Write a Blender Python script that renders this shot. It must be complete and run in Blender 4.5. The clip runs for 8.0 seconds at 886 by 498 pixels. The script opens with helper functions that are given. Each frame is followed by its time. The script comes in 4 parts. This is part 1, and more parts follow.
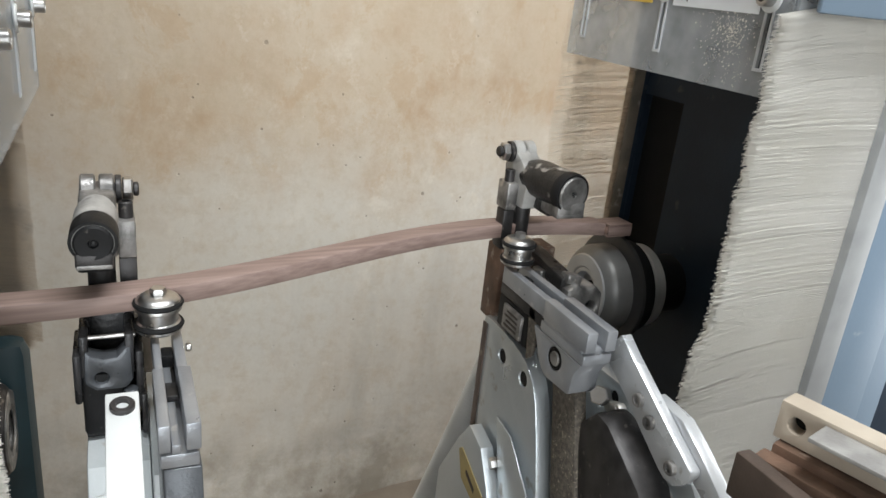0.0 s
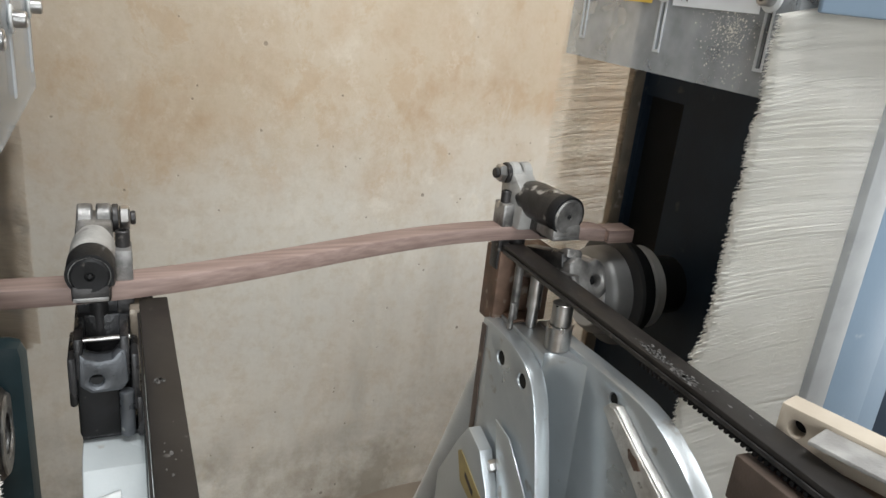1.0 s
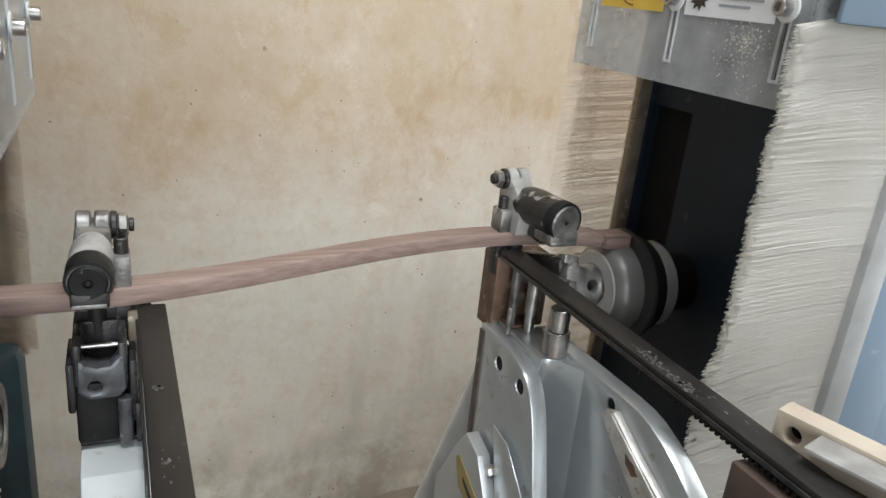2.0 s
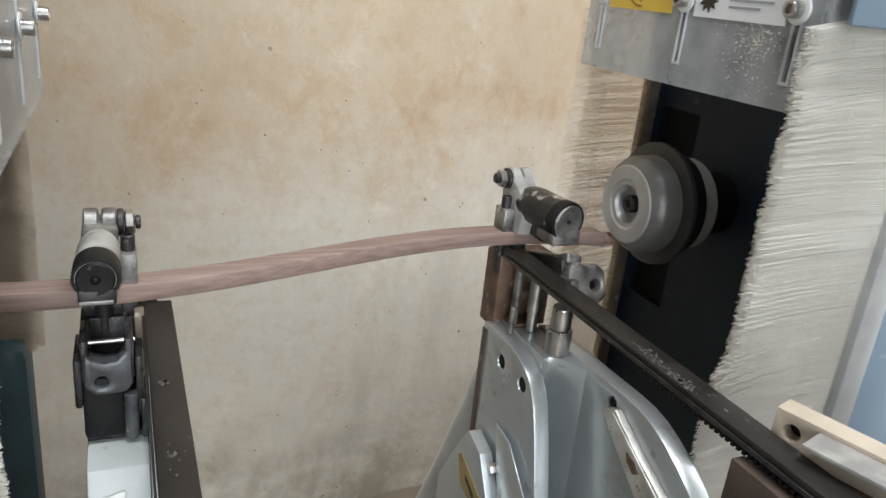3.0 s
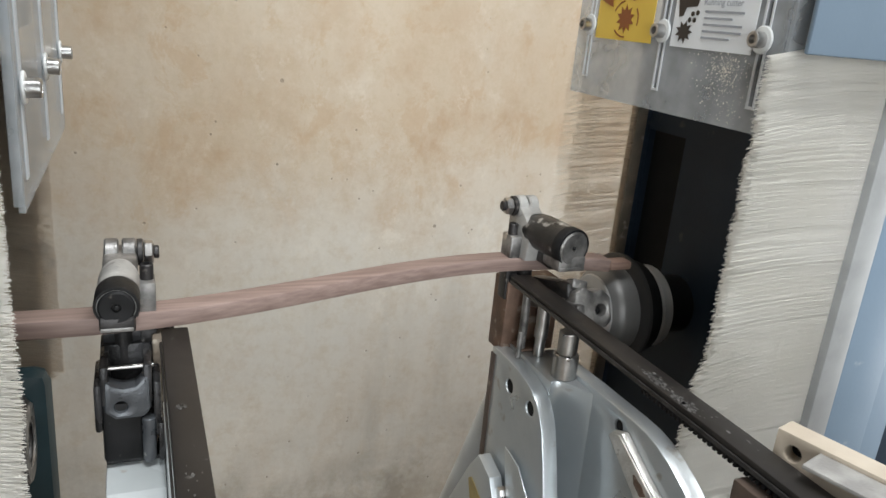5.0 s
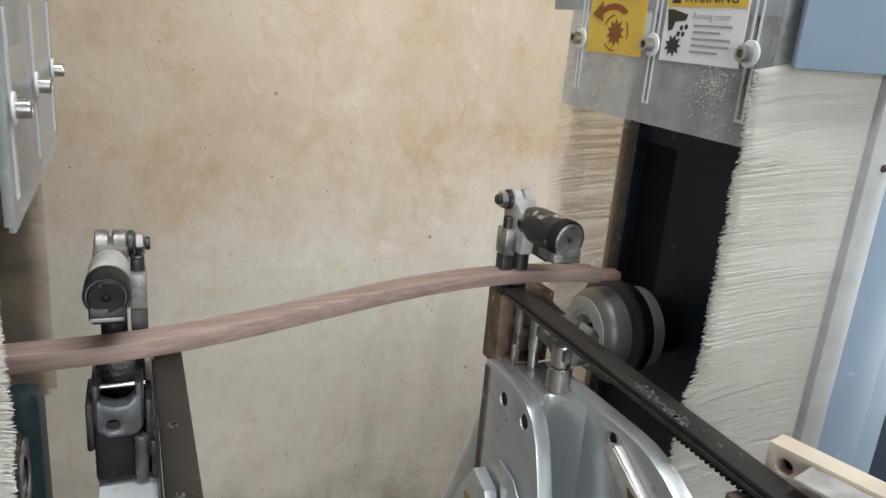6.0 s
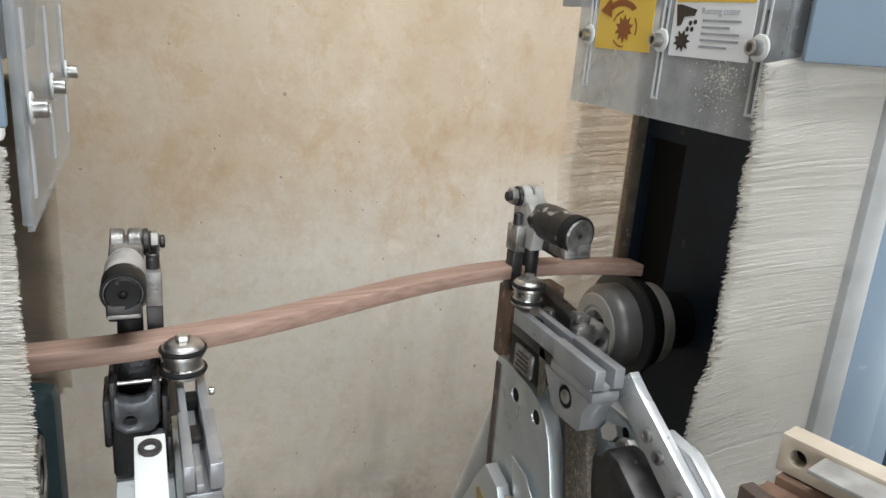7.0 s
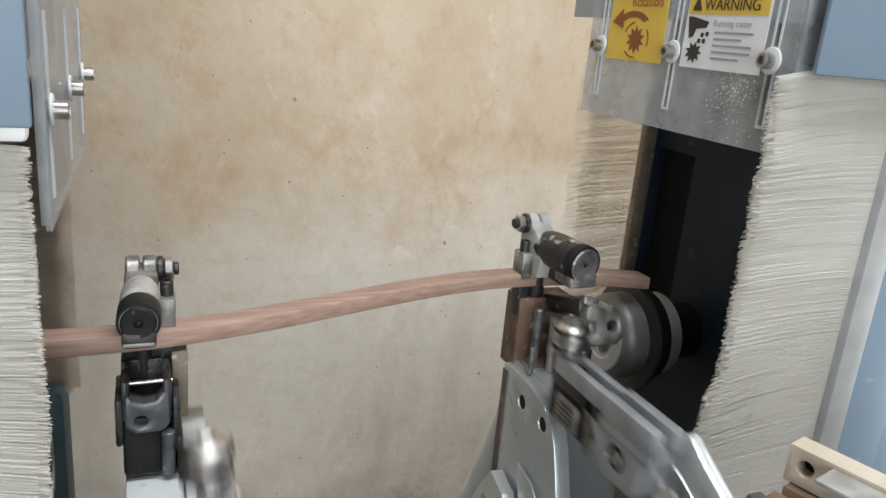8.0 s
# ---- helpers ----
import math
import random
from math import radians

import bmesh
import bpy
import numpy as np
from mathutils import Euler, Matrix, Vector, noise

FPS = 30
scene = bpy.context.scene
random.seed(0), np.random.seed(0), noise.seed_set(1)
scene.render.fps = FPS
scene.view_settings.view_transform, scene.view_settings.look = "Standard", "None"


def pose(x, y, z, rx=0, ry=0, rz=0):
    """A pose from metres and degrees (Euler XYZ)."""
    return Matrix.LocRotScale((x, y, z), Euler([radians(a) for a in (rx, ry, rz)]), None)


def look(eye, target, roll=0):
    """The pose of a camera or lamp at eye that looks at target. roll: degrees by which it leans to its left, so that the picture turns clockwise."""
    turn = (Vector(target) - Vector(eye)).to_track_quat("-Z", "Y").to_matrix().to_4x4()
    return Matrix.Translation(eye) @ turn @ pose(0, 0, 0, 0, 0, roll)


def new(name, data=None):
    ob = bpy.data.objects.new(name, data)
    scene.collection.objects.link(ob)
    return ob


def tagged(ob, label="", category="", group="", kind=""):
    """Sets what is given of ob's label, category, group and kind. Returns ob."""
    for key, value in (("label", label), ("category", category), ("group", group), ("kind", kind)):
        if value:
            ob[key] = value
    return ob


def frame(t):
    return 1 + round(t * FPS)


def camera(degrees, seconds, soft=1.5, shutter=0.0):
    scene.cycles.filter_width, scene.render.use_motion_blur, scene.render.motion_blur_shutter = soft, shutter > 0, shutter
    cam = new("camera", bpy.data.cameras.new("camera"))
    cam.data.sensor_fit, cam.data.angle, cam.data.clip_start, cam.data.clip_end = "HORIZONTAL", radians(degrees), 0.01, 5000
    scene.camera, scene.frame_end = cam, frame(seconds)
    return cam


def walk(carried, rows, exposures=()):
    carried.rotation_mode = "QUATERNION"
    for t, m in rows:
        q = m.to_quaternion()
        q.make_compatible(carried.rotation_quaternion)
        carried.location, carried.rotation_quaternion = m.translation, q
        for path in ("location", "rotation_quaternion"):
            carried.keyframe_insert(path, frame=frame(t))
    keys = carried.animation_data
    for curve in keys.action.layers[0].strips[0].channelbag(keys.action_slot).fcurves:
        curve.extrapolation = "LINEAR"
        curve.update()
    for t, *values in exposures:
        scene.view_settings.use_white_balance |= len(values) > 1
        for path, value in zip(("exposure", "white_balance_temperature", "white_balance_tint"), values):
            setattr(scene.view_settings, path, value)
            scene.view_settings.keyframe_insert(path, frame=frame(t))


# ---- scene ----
cam = camera(61.63, 8.0, shutter=0.5)
walk(cam, [
    (0, pose(-0.0040, -0.0018, 1.2009, 70.039, -5.764, -22.704)),
    (0.5, pose(-0.0010, 0.0010, 1.1983, 69.998, -5.621, -22.534)),
    (1, pose(0.0, 0.0000, 1.2000, 70.147, -5.702, -22.612)),
    (1.5, pose(0.0004, -0.0003, 1.2026, 70.384, -5.725, -22.754)),
    (3, pose(-0.0008, -0.0069, 1.2033, 70.423, -5.780, -22.317)),
    (3.5, pose(-0.0031, -0.0109, 1.2049, 70.535, -5.861, -22.095)),
    (4, pose(-0.0055, -0.0162, 1.2083, 71.775, -5.718, -22.175)),
    (4.5, pose(-0.0067, -0.0211, 1.2087, 72.133, -5.284, -21.670)),
    (6, pose(-0.0014, -0.0239, 1.2157, 73.027, -4.750, -21.993)),
    (6.5, pose(-0.0048, -0.0278, 1.2172, 73.341, -4.549, -22.132)),
    (7, pose(-0.0068, -0.0266, 1.2131, 73.034, -4.182, -21.637)),
    (7.5, pose(-0.0088, -0.0251, 1.2182, 73.105, -4.644, -21.057)),
    (8, pose(-0.0138, -0.0288, 1.2127, 73.578, -4.967, -21.108)),
])

# ---- world and lights ----
world = bpy.data.worlds.new("world")
scene.world = world
world.use_nodes = True
world.node_tree.nodes["Background"].inputs[0].default_value = (0.85, 0.92, 1.0, 1)
world.node_tree.nodes["Background"].inputs[1].default_value = 0.3
scene.view_settings.exposure = 0.0


def area(name, eye, target, w, h, power, color):
    lamp = bpy.data.lights.new(name, "AREA")
    lamp.shape, lamp.size, lamp.size_y, lamp.energy, lamp.color = "RECTANGLE", w, h, power, color
    ob = new(name, lamp)
    ob.matrix_world = look(eye, target)
    return ob


area("door_daylight", (-0.45, -2.95, 1.35), (0.40, 0.6, 1.0), 2.3, 2.5, 98, (0.93, 0.98, 1.0))
area("ceiling_tube_light", (0.40, -0.12, 2.95), (0.40, -0.02, 0.0), 1.3, 0.30, 52, (0.95, 0.985, 1.0))
area("side_window_daylight", (1.74, 0.55, 1.25), (0.55, 1.42, 1.05), 1.3, 1.3, 18, (0.97, 0.99, 1.0))


# ---- materials ----
def mat(name, c1, c2=None, rough=0.5, metal=0.0, scale=40.0, fine=400.0, bump=0.1, spots=None, spot_scale=60.0, spot_at=0.62, island=0.0, rand=0.0, depth=0.002, spec=0.5):
    m = bpy.data.materials.new(name)
    m.use_nodes = True
    nt = m.node_tree
    b = nt.nodes["Principled BSDF"]
    b.inputs["Metallic"].default_value = metal
    b.inputs["Specular IOR Level"].default_value = spec
    c2 = c2 or tuple(v * 0.75 for v in c1)
    co = nt.nodes.new("ShaderNodeTexCoord")
    n1 = nt.nodes.new("ShaderNodeTexNoise")
    n1.inputs["Scale"].default_value, n1.inputs["Detail"].default_value = scale, 6
    n2 = nt.nodes.new("ShaderNodeTexNoise")
    n2.inputs["Scale"].default_value, n2.inputs["Detail"].default_value = fine, 4
    for n in (n1, n2):
        nt.links.new(co.outputs["Object"], n.inputs["Vector"])
    ramp = nt.nodes.new("ShaderNodeValToRGB")
    ramp.color_ramp.elements[0].position, ramp.color_ramp.elements[1].position = 0.35, 0.65
    ramp.color_ramp.elements[0].color, ramp.color_ramp.elements[1].color = (*c2, 1), (*c1, 1)
    nt.links.new(n1.outputs["Fac"], ramp.inputs["Fac"])
    out = ramp.outputs["Color"]
    if spots:
        n3 = nt.nodes.new("ShaderNodeTexNoise")
        n3.inputs["Scale"].default_value, n3.inputs["Detail"].default_value = spot_scale, 8
        nt.links.new(co.outputs["Object"], n3.inputs["Vector"])
        r3 = nt.nodes.new("ShaderNodeValToRGB")
        r3.color_ramp.elements[0].position, r3.color_ramp.elements[1].position = spot_at, spot_at + 0.1
        nt.links.new(n3.outputs["Fac"], r3.inputs["Fac"])
        mx = nt.nodes.new("ShaderNodeMix")
        mx.data_type = "RGBA"
        mx.inputs["B"].default_value = (*spots, 1)
        nt.links.new(r3.outputs["Color"], mx.inputs["Factor"])
        nt.links.new(out, mx.inputs["A"])
        out = mx.outputs["Result"]
    if island or rand:
        src = nt.nodes.new("ShaderNodeNewGeometry") if island else nt.nodes.new("ShaderNodeObjectInfo")
        hsv = nt.nodes.new("ShaderNodeHueSaturation")
        mr = nt.nodes.new("ShaderNodeMapRange")
        k = island or rand
        mr.inputs["To Min"].default_value, mr.inputs["To Max"].default_value = 1 - k, 1 + k * 0.4
        nt.links.new(src.outputs["Random Per Island" if island else "Random"], mr.inputs["Value"])
        nt.links.new(mr.outputs["Result"], hsv.inputs["Value"])
        nt.links.new(out, hsv.inputs["Color"])
        out = hsv.outputs["Color"]
    nt.links.new(out, b.inputs["Base Color"])
    rr = nt.nodes.new("ShaderNodeMapRange")
    rr.inputs["To Min"].default_value, rr.inputs["To Max"].default_value = max(rough - 0.15, 0.05), min(rough + 0.15, 1)
    nt.links.new(n1.outputs["Fac"], rr.inputs["Value"])
    nt.links.new(rr.outputs["Result"], b.inputs["Roughness"])
    bp = nt.nodes.new("ShaderNodeBump")
    bp.inputs["Strength"].default_value, bp.inputs["Distance"].default_value = bump, depth
    nt.links.new(n2.outputs["Fac"], bp.inputs["Height"])
    nt.links.new(bp.outputs["Normal"], b.inputs["Normal"])
    return m


STEEL = mat("bright_steel", (0.62, 0.61, 0.6), (0.45, 0.44, 0.43), 0.32, 1.0, 60, 700, 0.08)
TURNED = mat("turned_grey_steel", (0.56, 0.56, 0.56), (0.47, 0.47, 0.47), 0.42, 0.5, 30, 500, 0.04)
BODY = mat("matt_cutter_body", (0.24, 0.235, 0.23), (0.18, 0.177, 0.174), 0.42, 0.4, 30, 500, 0.04)
DISC = mat("spinning_knives", (0.06, 0.058, 0.058), (0.045, 0.044, 0.043), 0.35, 0.3, 20, 300, 0.05, spec=0.4)
BRIGHT = mat("scuffed_bright_steel", (0.70, 0.69, 0.66), (0.42, 0.40, 0.37), 0.35, 0.35, 45, 400, 0.3, (0.2, 0.17, 0.14), 90, 0.66)
STEEL_DULL = mat("dusty_steel", (0.34, 0.33, 0.32), (0.11, 0.107, 0.104), 0.36, 0.6, 60, 600, 0.25, (0.56, 0.53, 0.48), 70, 0.60)
DUSTY = mat("dust_greyed_steel", (0.46, 0.45, 0.43), (0.28, 0.27, 0.26), 0.55, 0.1, 50, 500, 0.25, (0.12, 0.115, 0.11), 60, 0.64)
CLAMP_GREY = mat("dusty_pale_casting", (0.50, 0.49, 0.47), (0.36, 0.35, 0.335), 0.5, 0.15, 55, 500, 0.3, (0.14, 0.135, 0.13), 75, 0.63)
OILY = mat("oily_black_steel", (0.055, 0.055, 0.058), (0.018, 0.017, 0.017), 0.28, 0.3, 55, 500, 0.2, (0.17, 0.165, 0.165), 60, 0.63, spec=0.35)
STEEL_DARK = mat("dark_steel", (0.06, 0.056, 0.056), (0.028, 0.027, 0.027), 0.42, 0.5, 60, 700, 0.15, (0.22, 0.2, 0.18), 110, 0.64)
WORN = mat("worn_casting", (0.045, 0.043, 0.042), (0.022, 0.021, 0.021), 0.32, 0.3, 45, 500, 0.25, (0.58, 0.56, 0.53), 48, 0.575)
BLACK = mat("black_plastic", (0.016, 0.016, 0.017), (0.010, 0.010, 0.010), 0.5, 0.0, 50, 600, 0.1, (0.12, 0.11, 0.1), 140, 0.69, spec=0.16)
RAIL = mat("black_rail", (0.028, 0.025, 0.023), (0.018, 0.016, 0.015), 0.40, 0.0, 30, 900, 0.03, (0.12, 0.115, 0.11), 85, 0.70, spec=0.22)
BROWN = mat("brown_steel", (0.115, 0.085, 0.07), (0.07, 0.052, 0.044), 0.45, 0.2, 30, 500, 0.15, (0.24, 0.2, 0.17), 60, 0.64)
RUST = mat("rusty_steel", (0.22, 0.135, 0.095), (0.11, 0.07, 0.05), 0.55, 0.3, 40, 500, 0.25, (0.36, 0.30, 0.25), 60, 0.6)
CAST = mat("grey_painted_casting", (0.58, 0.615, 0.635), (0.48, 0.515, 0.535), 0.33, 0.68, 9, 300, 0.1, (0.30, 0.25, 0.2), 34, 0.66)
BASE = mat("pale_painted_casting", (0.55, 0.58, 0.59), (0.46, 0.49, 0.50), 0.3, 0.0, 9, 300, 0.1, (0.34, 0.28, 0.22), 34, 0.68)
ARM = mat("pale_grey_paint", (0.60, 0.62, 0.64), (0.52, 0.54, 0.56), 0.3, 0.35, 20, 400, 0.06, (0.3, 0.28, 0.25), 60, 0.66)
PALE_RING = mat("pale_turned_ring", (0.58, 0.58, 0.57), (0.5, 0.5, 0.49), 0.4, 0.2, 30, 500, 0.05)
WHITE = mat("white_painted_steel", (0.78, 0.8, 0.8), (0.68, 0.7, 0.7), 0.35, 0.0, 20, 400, 0.06, (0.4, 0.36, 0.3), 70, 0.69)
HOLDER = mat("grey_aluminium_strip", (0.36, 0.37, 0.375), (0.30, 0.31, 0.315), 0.5, 0.2, 30, 800, 0.08, (0.4, 0.4, 0.4), 50, 0.66)
PUSH_DARK = mat("dark_machined_steel", (0.11, 0.118, 0.13), (0.06, 0.065, 0.072), 0.30, 0.3, 40, 600, 0.15, (0.4, 0.39, 0.37), 70, 0.66)
PUSH = mat("grey_anodised_steel", (0.38, 0.395, 0.42), (0.31, 0.325, 0.35), 0.33, 0.5, 40, 600, 0.12, (0.55, 0.54, 0.52), 60, 0.67)
PALE_BLUE = mat("pale_blue_paint", (0.50, 0.55, 0.61), (0.44, 0.49, 0.55), 0.4, 0.0, 8, 250, 0.05)
BLUE = mat("blue_grey_paint", (0.19, 0.258, 0.335), (0.165, 0.228, 0.30), 0.4, 0.0, 6, 250, 0.05, (0.42, 0.45, 0.48), 30, 0.7)
# cabinet blue taken nearly to black: the interior's shade is in the colour
INNER_SHADE = mat("inner_blue_with_shade", (0.022, 0.036, 0.056), (0.014, 0.024, 0.040), 0.5, 0.0, 12, 300, 0.1, (0.07, 0.07, 0.07), 40, 0.66, spec=0.3)
TEAL = mat("dark_teal_paint", (0.018, 0.04, 0.048), (0.012, 0.028, 0.034), 0.4, 0.0, 20, 300, 0.1, (0.06, 0.08, 0.09), 50, 0.66)
# flat black that stands for deep shade in slots and holes
HOLE_SHADE = mat("black_hole_shade", (0.008, 0.008, 0.008), (0.006, 0.006, 0.006), 0.9)
BRISTLE = mat("white_bristle", (0.89, 0.88, 0.86), (0.78, 0.765, 0.725), 0.6, 0.0, 11, 200, 0.02, island=0.06)
BRISTLE_TIP = mat("pale_bristle_ends", (0.80, 0.79, 0.76), (0.70, 0.69, 0.66), 0.6, 0.0, 14, 200, 0.02, island=0.1)
BRISTLE_OLD = mat("dusty_bristle", (0.68, 0.61, 0.53), (0.60, 0.53, 0.45), 0.7, 0.0, 12, 200, 0.02, (0.70, 0.65, 0.58), 16, 0.58, island=0.10)
BRISTLE_BROWN = mat("brown_dusty_bristle", (0.58, 0.50, 0.40), (0.46, 0.385, 0.30), 0.7, 0.0, 12, 200, 0.02, (0.42, 0.37, 0.31), 22, 0.56, island=0.18)
WOOD = None
PALE = mat("pale_wood", (0.56, 0.49, 0.40), (0.46, 0.39, 0.31), 0.55, 0.0, 20, 300, 0.15)
YELLOW = mat("yellow_sticker", (0.80, 0.56, 0.09), (0.76, 0.52, 0.08), 0.4, 0.0, 30, 300, 0.02)
PAPER = mat("white_sticker", (0.86, 0.89, 0.92), (0.80, 0.83, 0.86), 0.4, 0.0, 30, 300, 0.02)
INK = mat("dark_print", (0.05, 0.035, 0.03), (0.03, 0.025, 0.02), 0.5)
RED_INK = mat("brown_print", (0.30, 0.10, 0.02), (0.26, 0.08, 0.02), 0.5)
GREY_INK = mat("grey_print", (0.36, 0.38, 0.42), (0.32, 0.34, 0.38), 0.5)
HOSE = mat("grey_hose", (0.60, 0.61, 0.61), (0.52, 0.53, 0.53), 0.45, 0.0, 25, 300, 0.05)
FLOOR = mat("concrete_floor", (0.34, 0.28, 0.22), (0.22, 0.18, 0.14), 0.75, 0.0, 6, 120, 0.3, (0.16, 0.12, 0.09), 14, 0.58)
PLASTER = mat("room_plaster", (0.40, 0.38, 0.35), (0.32, 0.30, 0.28), 0.85, 0.0, 3, 60, 0.2)
DUST = mat("sawdust", (0.74, 0.71, 0.66), (0.62, 0.58, 0.52), 0.9, 0.0, 300, 900, 0.5)
TAN = mat("tan_dusty_steel", (0.25, 0.205, 0.155), (0.17, 0.14, 0.11), 0.65, 0.1, 40, 500, 0.2, (0.45, 0.40, 0.33), 60, 0.6)
BRASS = mat("brass_label", (0.45, 0.36, 0.16), (0.34, 0.27, 0.12), 0.4, 0.3, 60, 500, 0.1)


def wood_mat(name, lo, hi):
    m = bpy.data.materials.new(name)
    m.use_nodes = True
    nt = m.node_tree
    b = nt.nodes["Principled BSDF"]
    co = nt.nodes.new("ShaderNodeTexCoord")
    mp = nt.nodes.new("ShaderNodeMapping")
    mp.inputs["Scale"].default_value = (6, 90, 120)
    nt.links.new(co.outputs["Object"], mp.inputs["Vector"])
    n = nt.nodes.new("ShaderNodeTexNoise")
    n.inputs["Scale"].default_value, n.inputs["Detail"].default_value = 2.2, 8
    nt.links.new(mp.outputs["Vector"], n.inputs["Vector"])
    r = nt.nodes.new("ShaderNodeValToRGB")
    r.color_ramp.elements[0].position, r.color_ramp.elements[1].position = 0.3, 0.68
    r.color_ramp.elements[0].color, r.color_ramp.elements[1].color = (*lo, 1), (*hi, 1)
    nt.links.new(n.outputs["Fac"], r.inputs["Fac"])
    nt.links.new(r.outputs["Color"], b.inputs["Base Color"])
    b.inputs["Roughness"].default_value = 0.6
    bp = nt.nodes.new("ShaderNodeBump")
    bp.inputs["Strength"].default_value, bp.inputs["Distance"].default_value = 0.25, 0.001
    nt.links.new(n.outputs["Fac"], bp.inputs["Height"])
    nt.links.new(bp.outputs["Normal"], b.inputs["Normal"])
    return m


WOOD = wood_mat("greyed_red_hardwood", (0.215, 0.148, 0.128), (0.325, 0.237, 0.208))
WOOD_FRESH = wood_mat("fresh_red_hardwood", (0.265, 0.17, 0.135), (0.40, 0.272, 0.22))


def wall_mat():
    """Old limewashed plaster: ochre stains above, greyer and paler low down, small dark pits."""
    m = bpy.data.materials.new("stained_plaster")
    m.use_nodes = True
    nt = m.node_tree
    b = nt.nodes["Principled BSDF"]
    b.inputs["Roughness"].default_value = 0.8
    co = nt.nodes.new("ShaderNodeTexCoord")

    def noise_fac(scale, detail=6.0, rough=0.55, stretch=(1, 1, 1), dist=0.0):
        mp = nt.nodes.new("ShaderNodeMapping")
        mp.inputs["Scale"].default_value = stretch
        nt.links.new(co.outputs["Object"], mp.inputs["Vector"])
        n = nt.nodes.new("ShaderNodeTexNoise")
        n.inputs["Scale"].default_value, n.inputs["Detail"].default_value = scale, detail
        n.inputs["Roughness"].default_value, n.inputs["Distortion"].default_value = rough, dist
        nt.links.new(mp.outputs["Vector"], n.inputs["Vector"])
        return n.outputs["Fac"]

    def ramp(fac, lo, hi, a=0.0, c=1.0):
        mr = nt.nodes.new("ShaderNodeMapRange")
        mr.inputs["From Min"].default_value, mr.inputs["From Max"].default_value = lo, hi
        mr.inputs["To Min"].default_value, mr.inputs["To Max"].default_value = a, c
        nt.links.new(fac, mr.inputs["Value"])
        return mr.outputs["Result"]

    def mul(a, c, op="MULTIPLY"):
        n = nt.nodes.new("ShaderNodeMath")
        n.operation = op
        for i, v in enumerate((a, c)):
            if isinstance(v, float):
                n.inputs[i].default_value = v
            else:
                nt.links.new(v, n.inputs[i])
        return n.outputs[0]

    def mix(fac, a, c):
        n = nt.nodes.new("ShaderNodeMix")
        n.data_type = "RGBA"
        nt.links.new(fac, n.inputs["Factor"])
        for key, v in (("A", a), ("B", c)):
            if isinstance(v, tuple):
                n.inputs[key].default_value = (*v, 1)
            else:
                nt.links.new(v, n.inputs[key])
        return n.outputs["Result"]

    sep = nt.nodes.new("ShaderNodeSeparateXYZ")
    nt.links.new(co.outputs["Object"], sep.inputs[0])
    z = sep.outputs["Z"]
    zw = mul(z, mul(ramp(noise_fac(2.5), 0.2, 0.8, -0.22, 0.22), 1.0), "ADD")
    high = ramp(zw, 0.72, 0.98)
    base = mix(high, (0.56, 0.525, 0.465), (0.495, 0.398, 0.292))
    base = mix(ramp(noise_fac(3.0, 8), 0.4, 0.7, 0.0, 0.6), base, (0.585, 0.522, 0.436))
    stain = mul(ramp(noise_fac(8.0, 12, 0.7, (1, 1, 0.9), 0.12), 0.45, 0.66), ramp(noise_fac(2.6, 3), 0.28, 0.55))
    band = mul(ramp(zw, 0.74, 0.95), ramp(zw, 1.30, 1.08))
    base = mix(mul(mul(stain, ramp(band, 0, 1, 0.2, 1.0)), 0.9), base, (0.42, 0.295, 0.185))
    streak = mul(ramp(noise_fac(9.0, 5, 0.6, (1, 1, 0.12)), 0.52, 0.72), ramp(zw, 0.35, 0.85, 0.42, 0.12))
    base = mix(streak, base, (0.33, 0.305, 0.26))
    base = mix(ramp(noise_fac(26.0, 8, 0.72), 0.48, 0.70, 0.0, 0.45), base, (0.43, 0.34, 0.225))
    patch = mul(ramp(noise_fac(11.0, 14, 0.72, (1, 1, 0.8), 0.3), 0.53, 0.60), ramp(zw, 0.70, 1.0, 0.25, 1.0))
    base = mix(mul(patch, 0.5), base, (0.44, 0.31, 0.19))
    flake = mul(ramp(noise_fac(13.0, 12, 0.7, (1, 1, 0.9), 0.0), 0.55, 0.62), ramp(noise_fac(3.4, 3), 0.42, 0.62))
    base = mix(mul(flake, 0.3), base, (0.72, 0.665, 0.575))
    low = mul(ramp(zw, 0.30, 0.02), ramp(noise_fac(7.0, 10, 0.65), 0.35, 0.6))
    base = mix(mul(low, 0.85), base, (0.21, 0.18, 0.14))

    def pits(scale, r, gate):
        v = nt.nodes.new("ShaderNodeTexVoronoi")
        v.inputs["Scale"].default_value, v.inputs["Randomness"].default_value = scale, 1.0
        nt.links.new(co.outputs["Object"], v.inputs["Vector"])
        return mul(ramp(v.outputs["Distance"], r, r * 0.55), ramp(noise_fac(scale * 0.45, 2), gate, gate + 0.02))

    pit = mul(mul(pits(11.0, 0.055, 0.46), pits(27.0, 0.085, 0.50), "MAXIMUM"), ramp(zw, 1.3, 0.7, 0.5, 1.0))
    base = mix(mul(pit, 0.65), base, (0.14, 0.11, 0.085))
    nt.links.new(base, b.inputs["Base Color"])
    hgt = mul(mul(noise_fac(30.0, 8, 0.65), 0.6), mul(mul(noise_fac(4.0, 4), 2.0), mul(pit, -1.2), "ADD"), "ADD")
    bp = nt.nodes.new("ShaderNodeBump")
    bp.inputs["Strength"].default_value, bp.inputs["Distance"].default_value = 0.35, 0.006
    nt.links.new(hgt, bp.inputs["Height"])
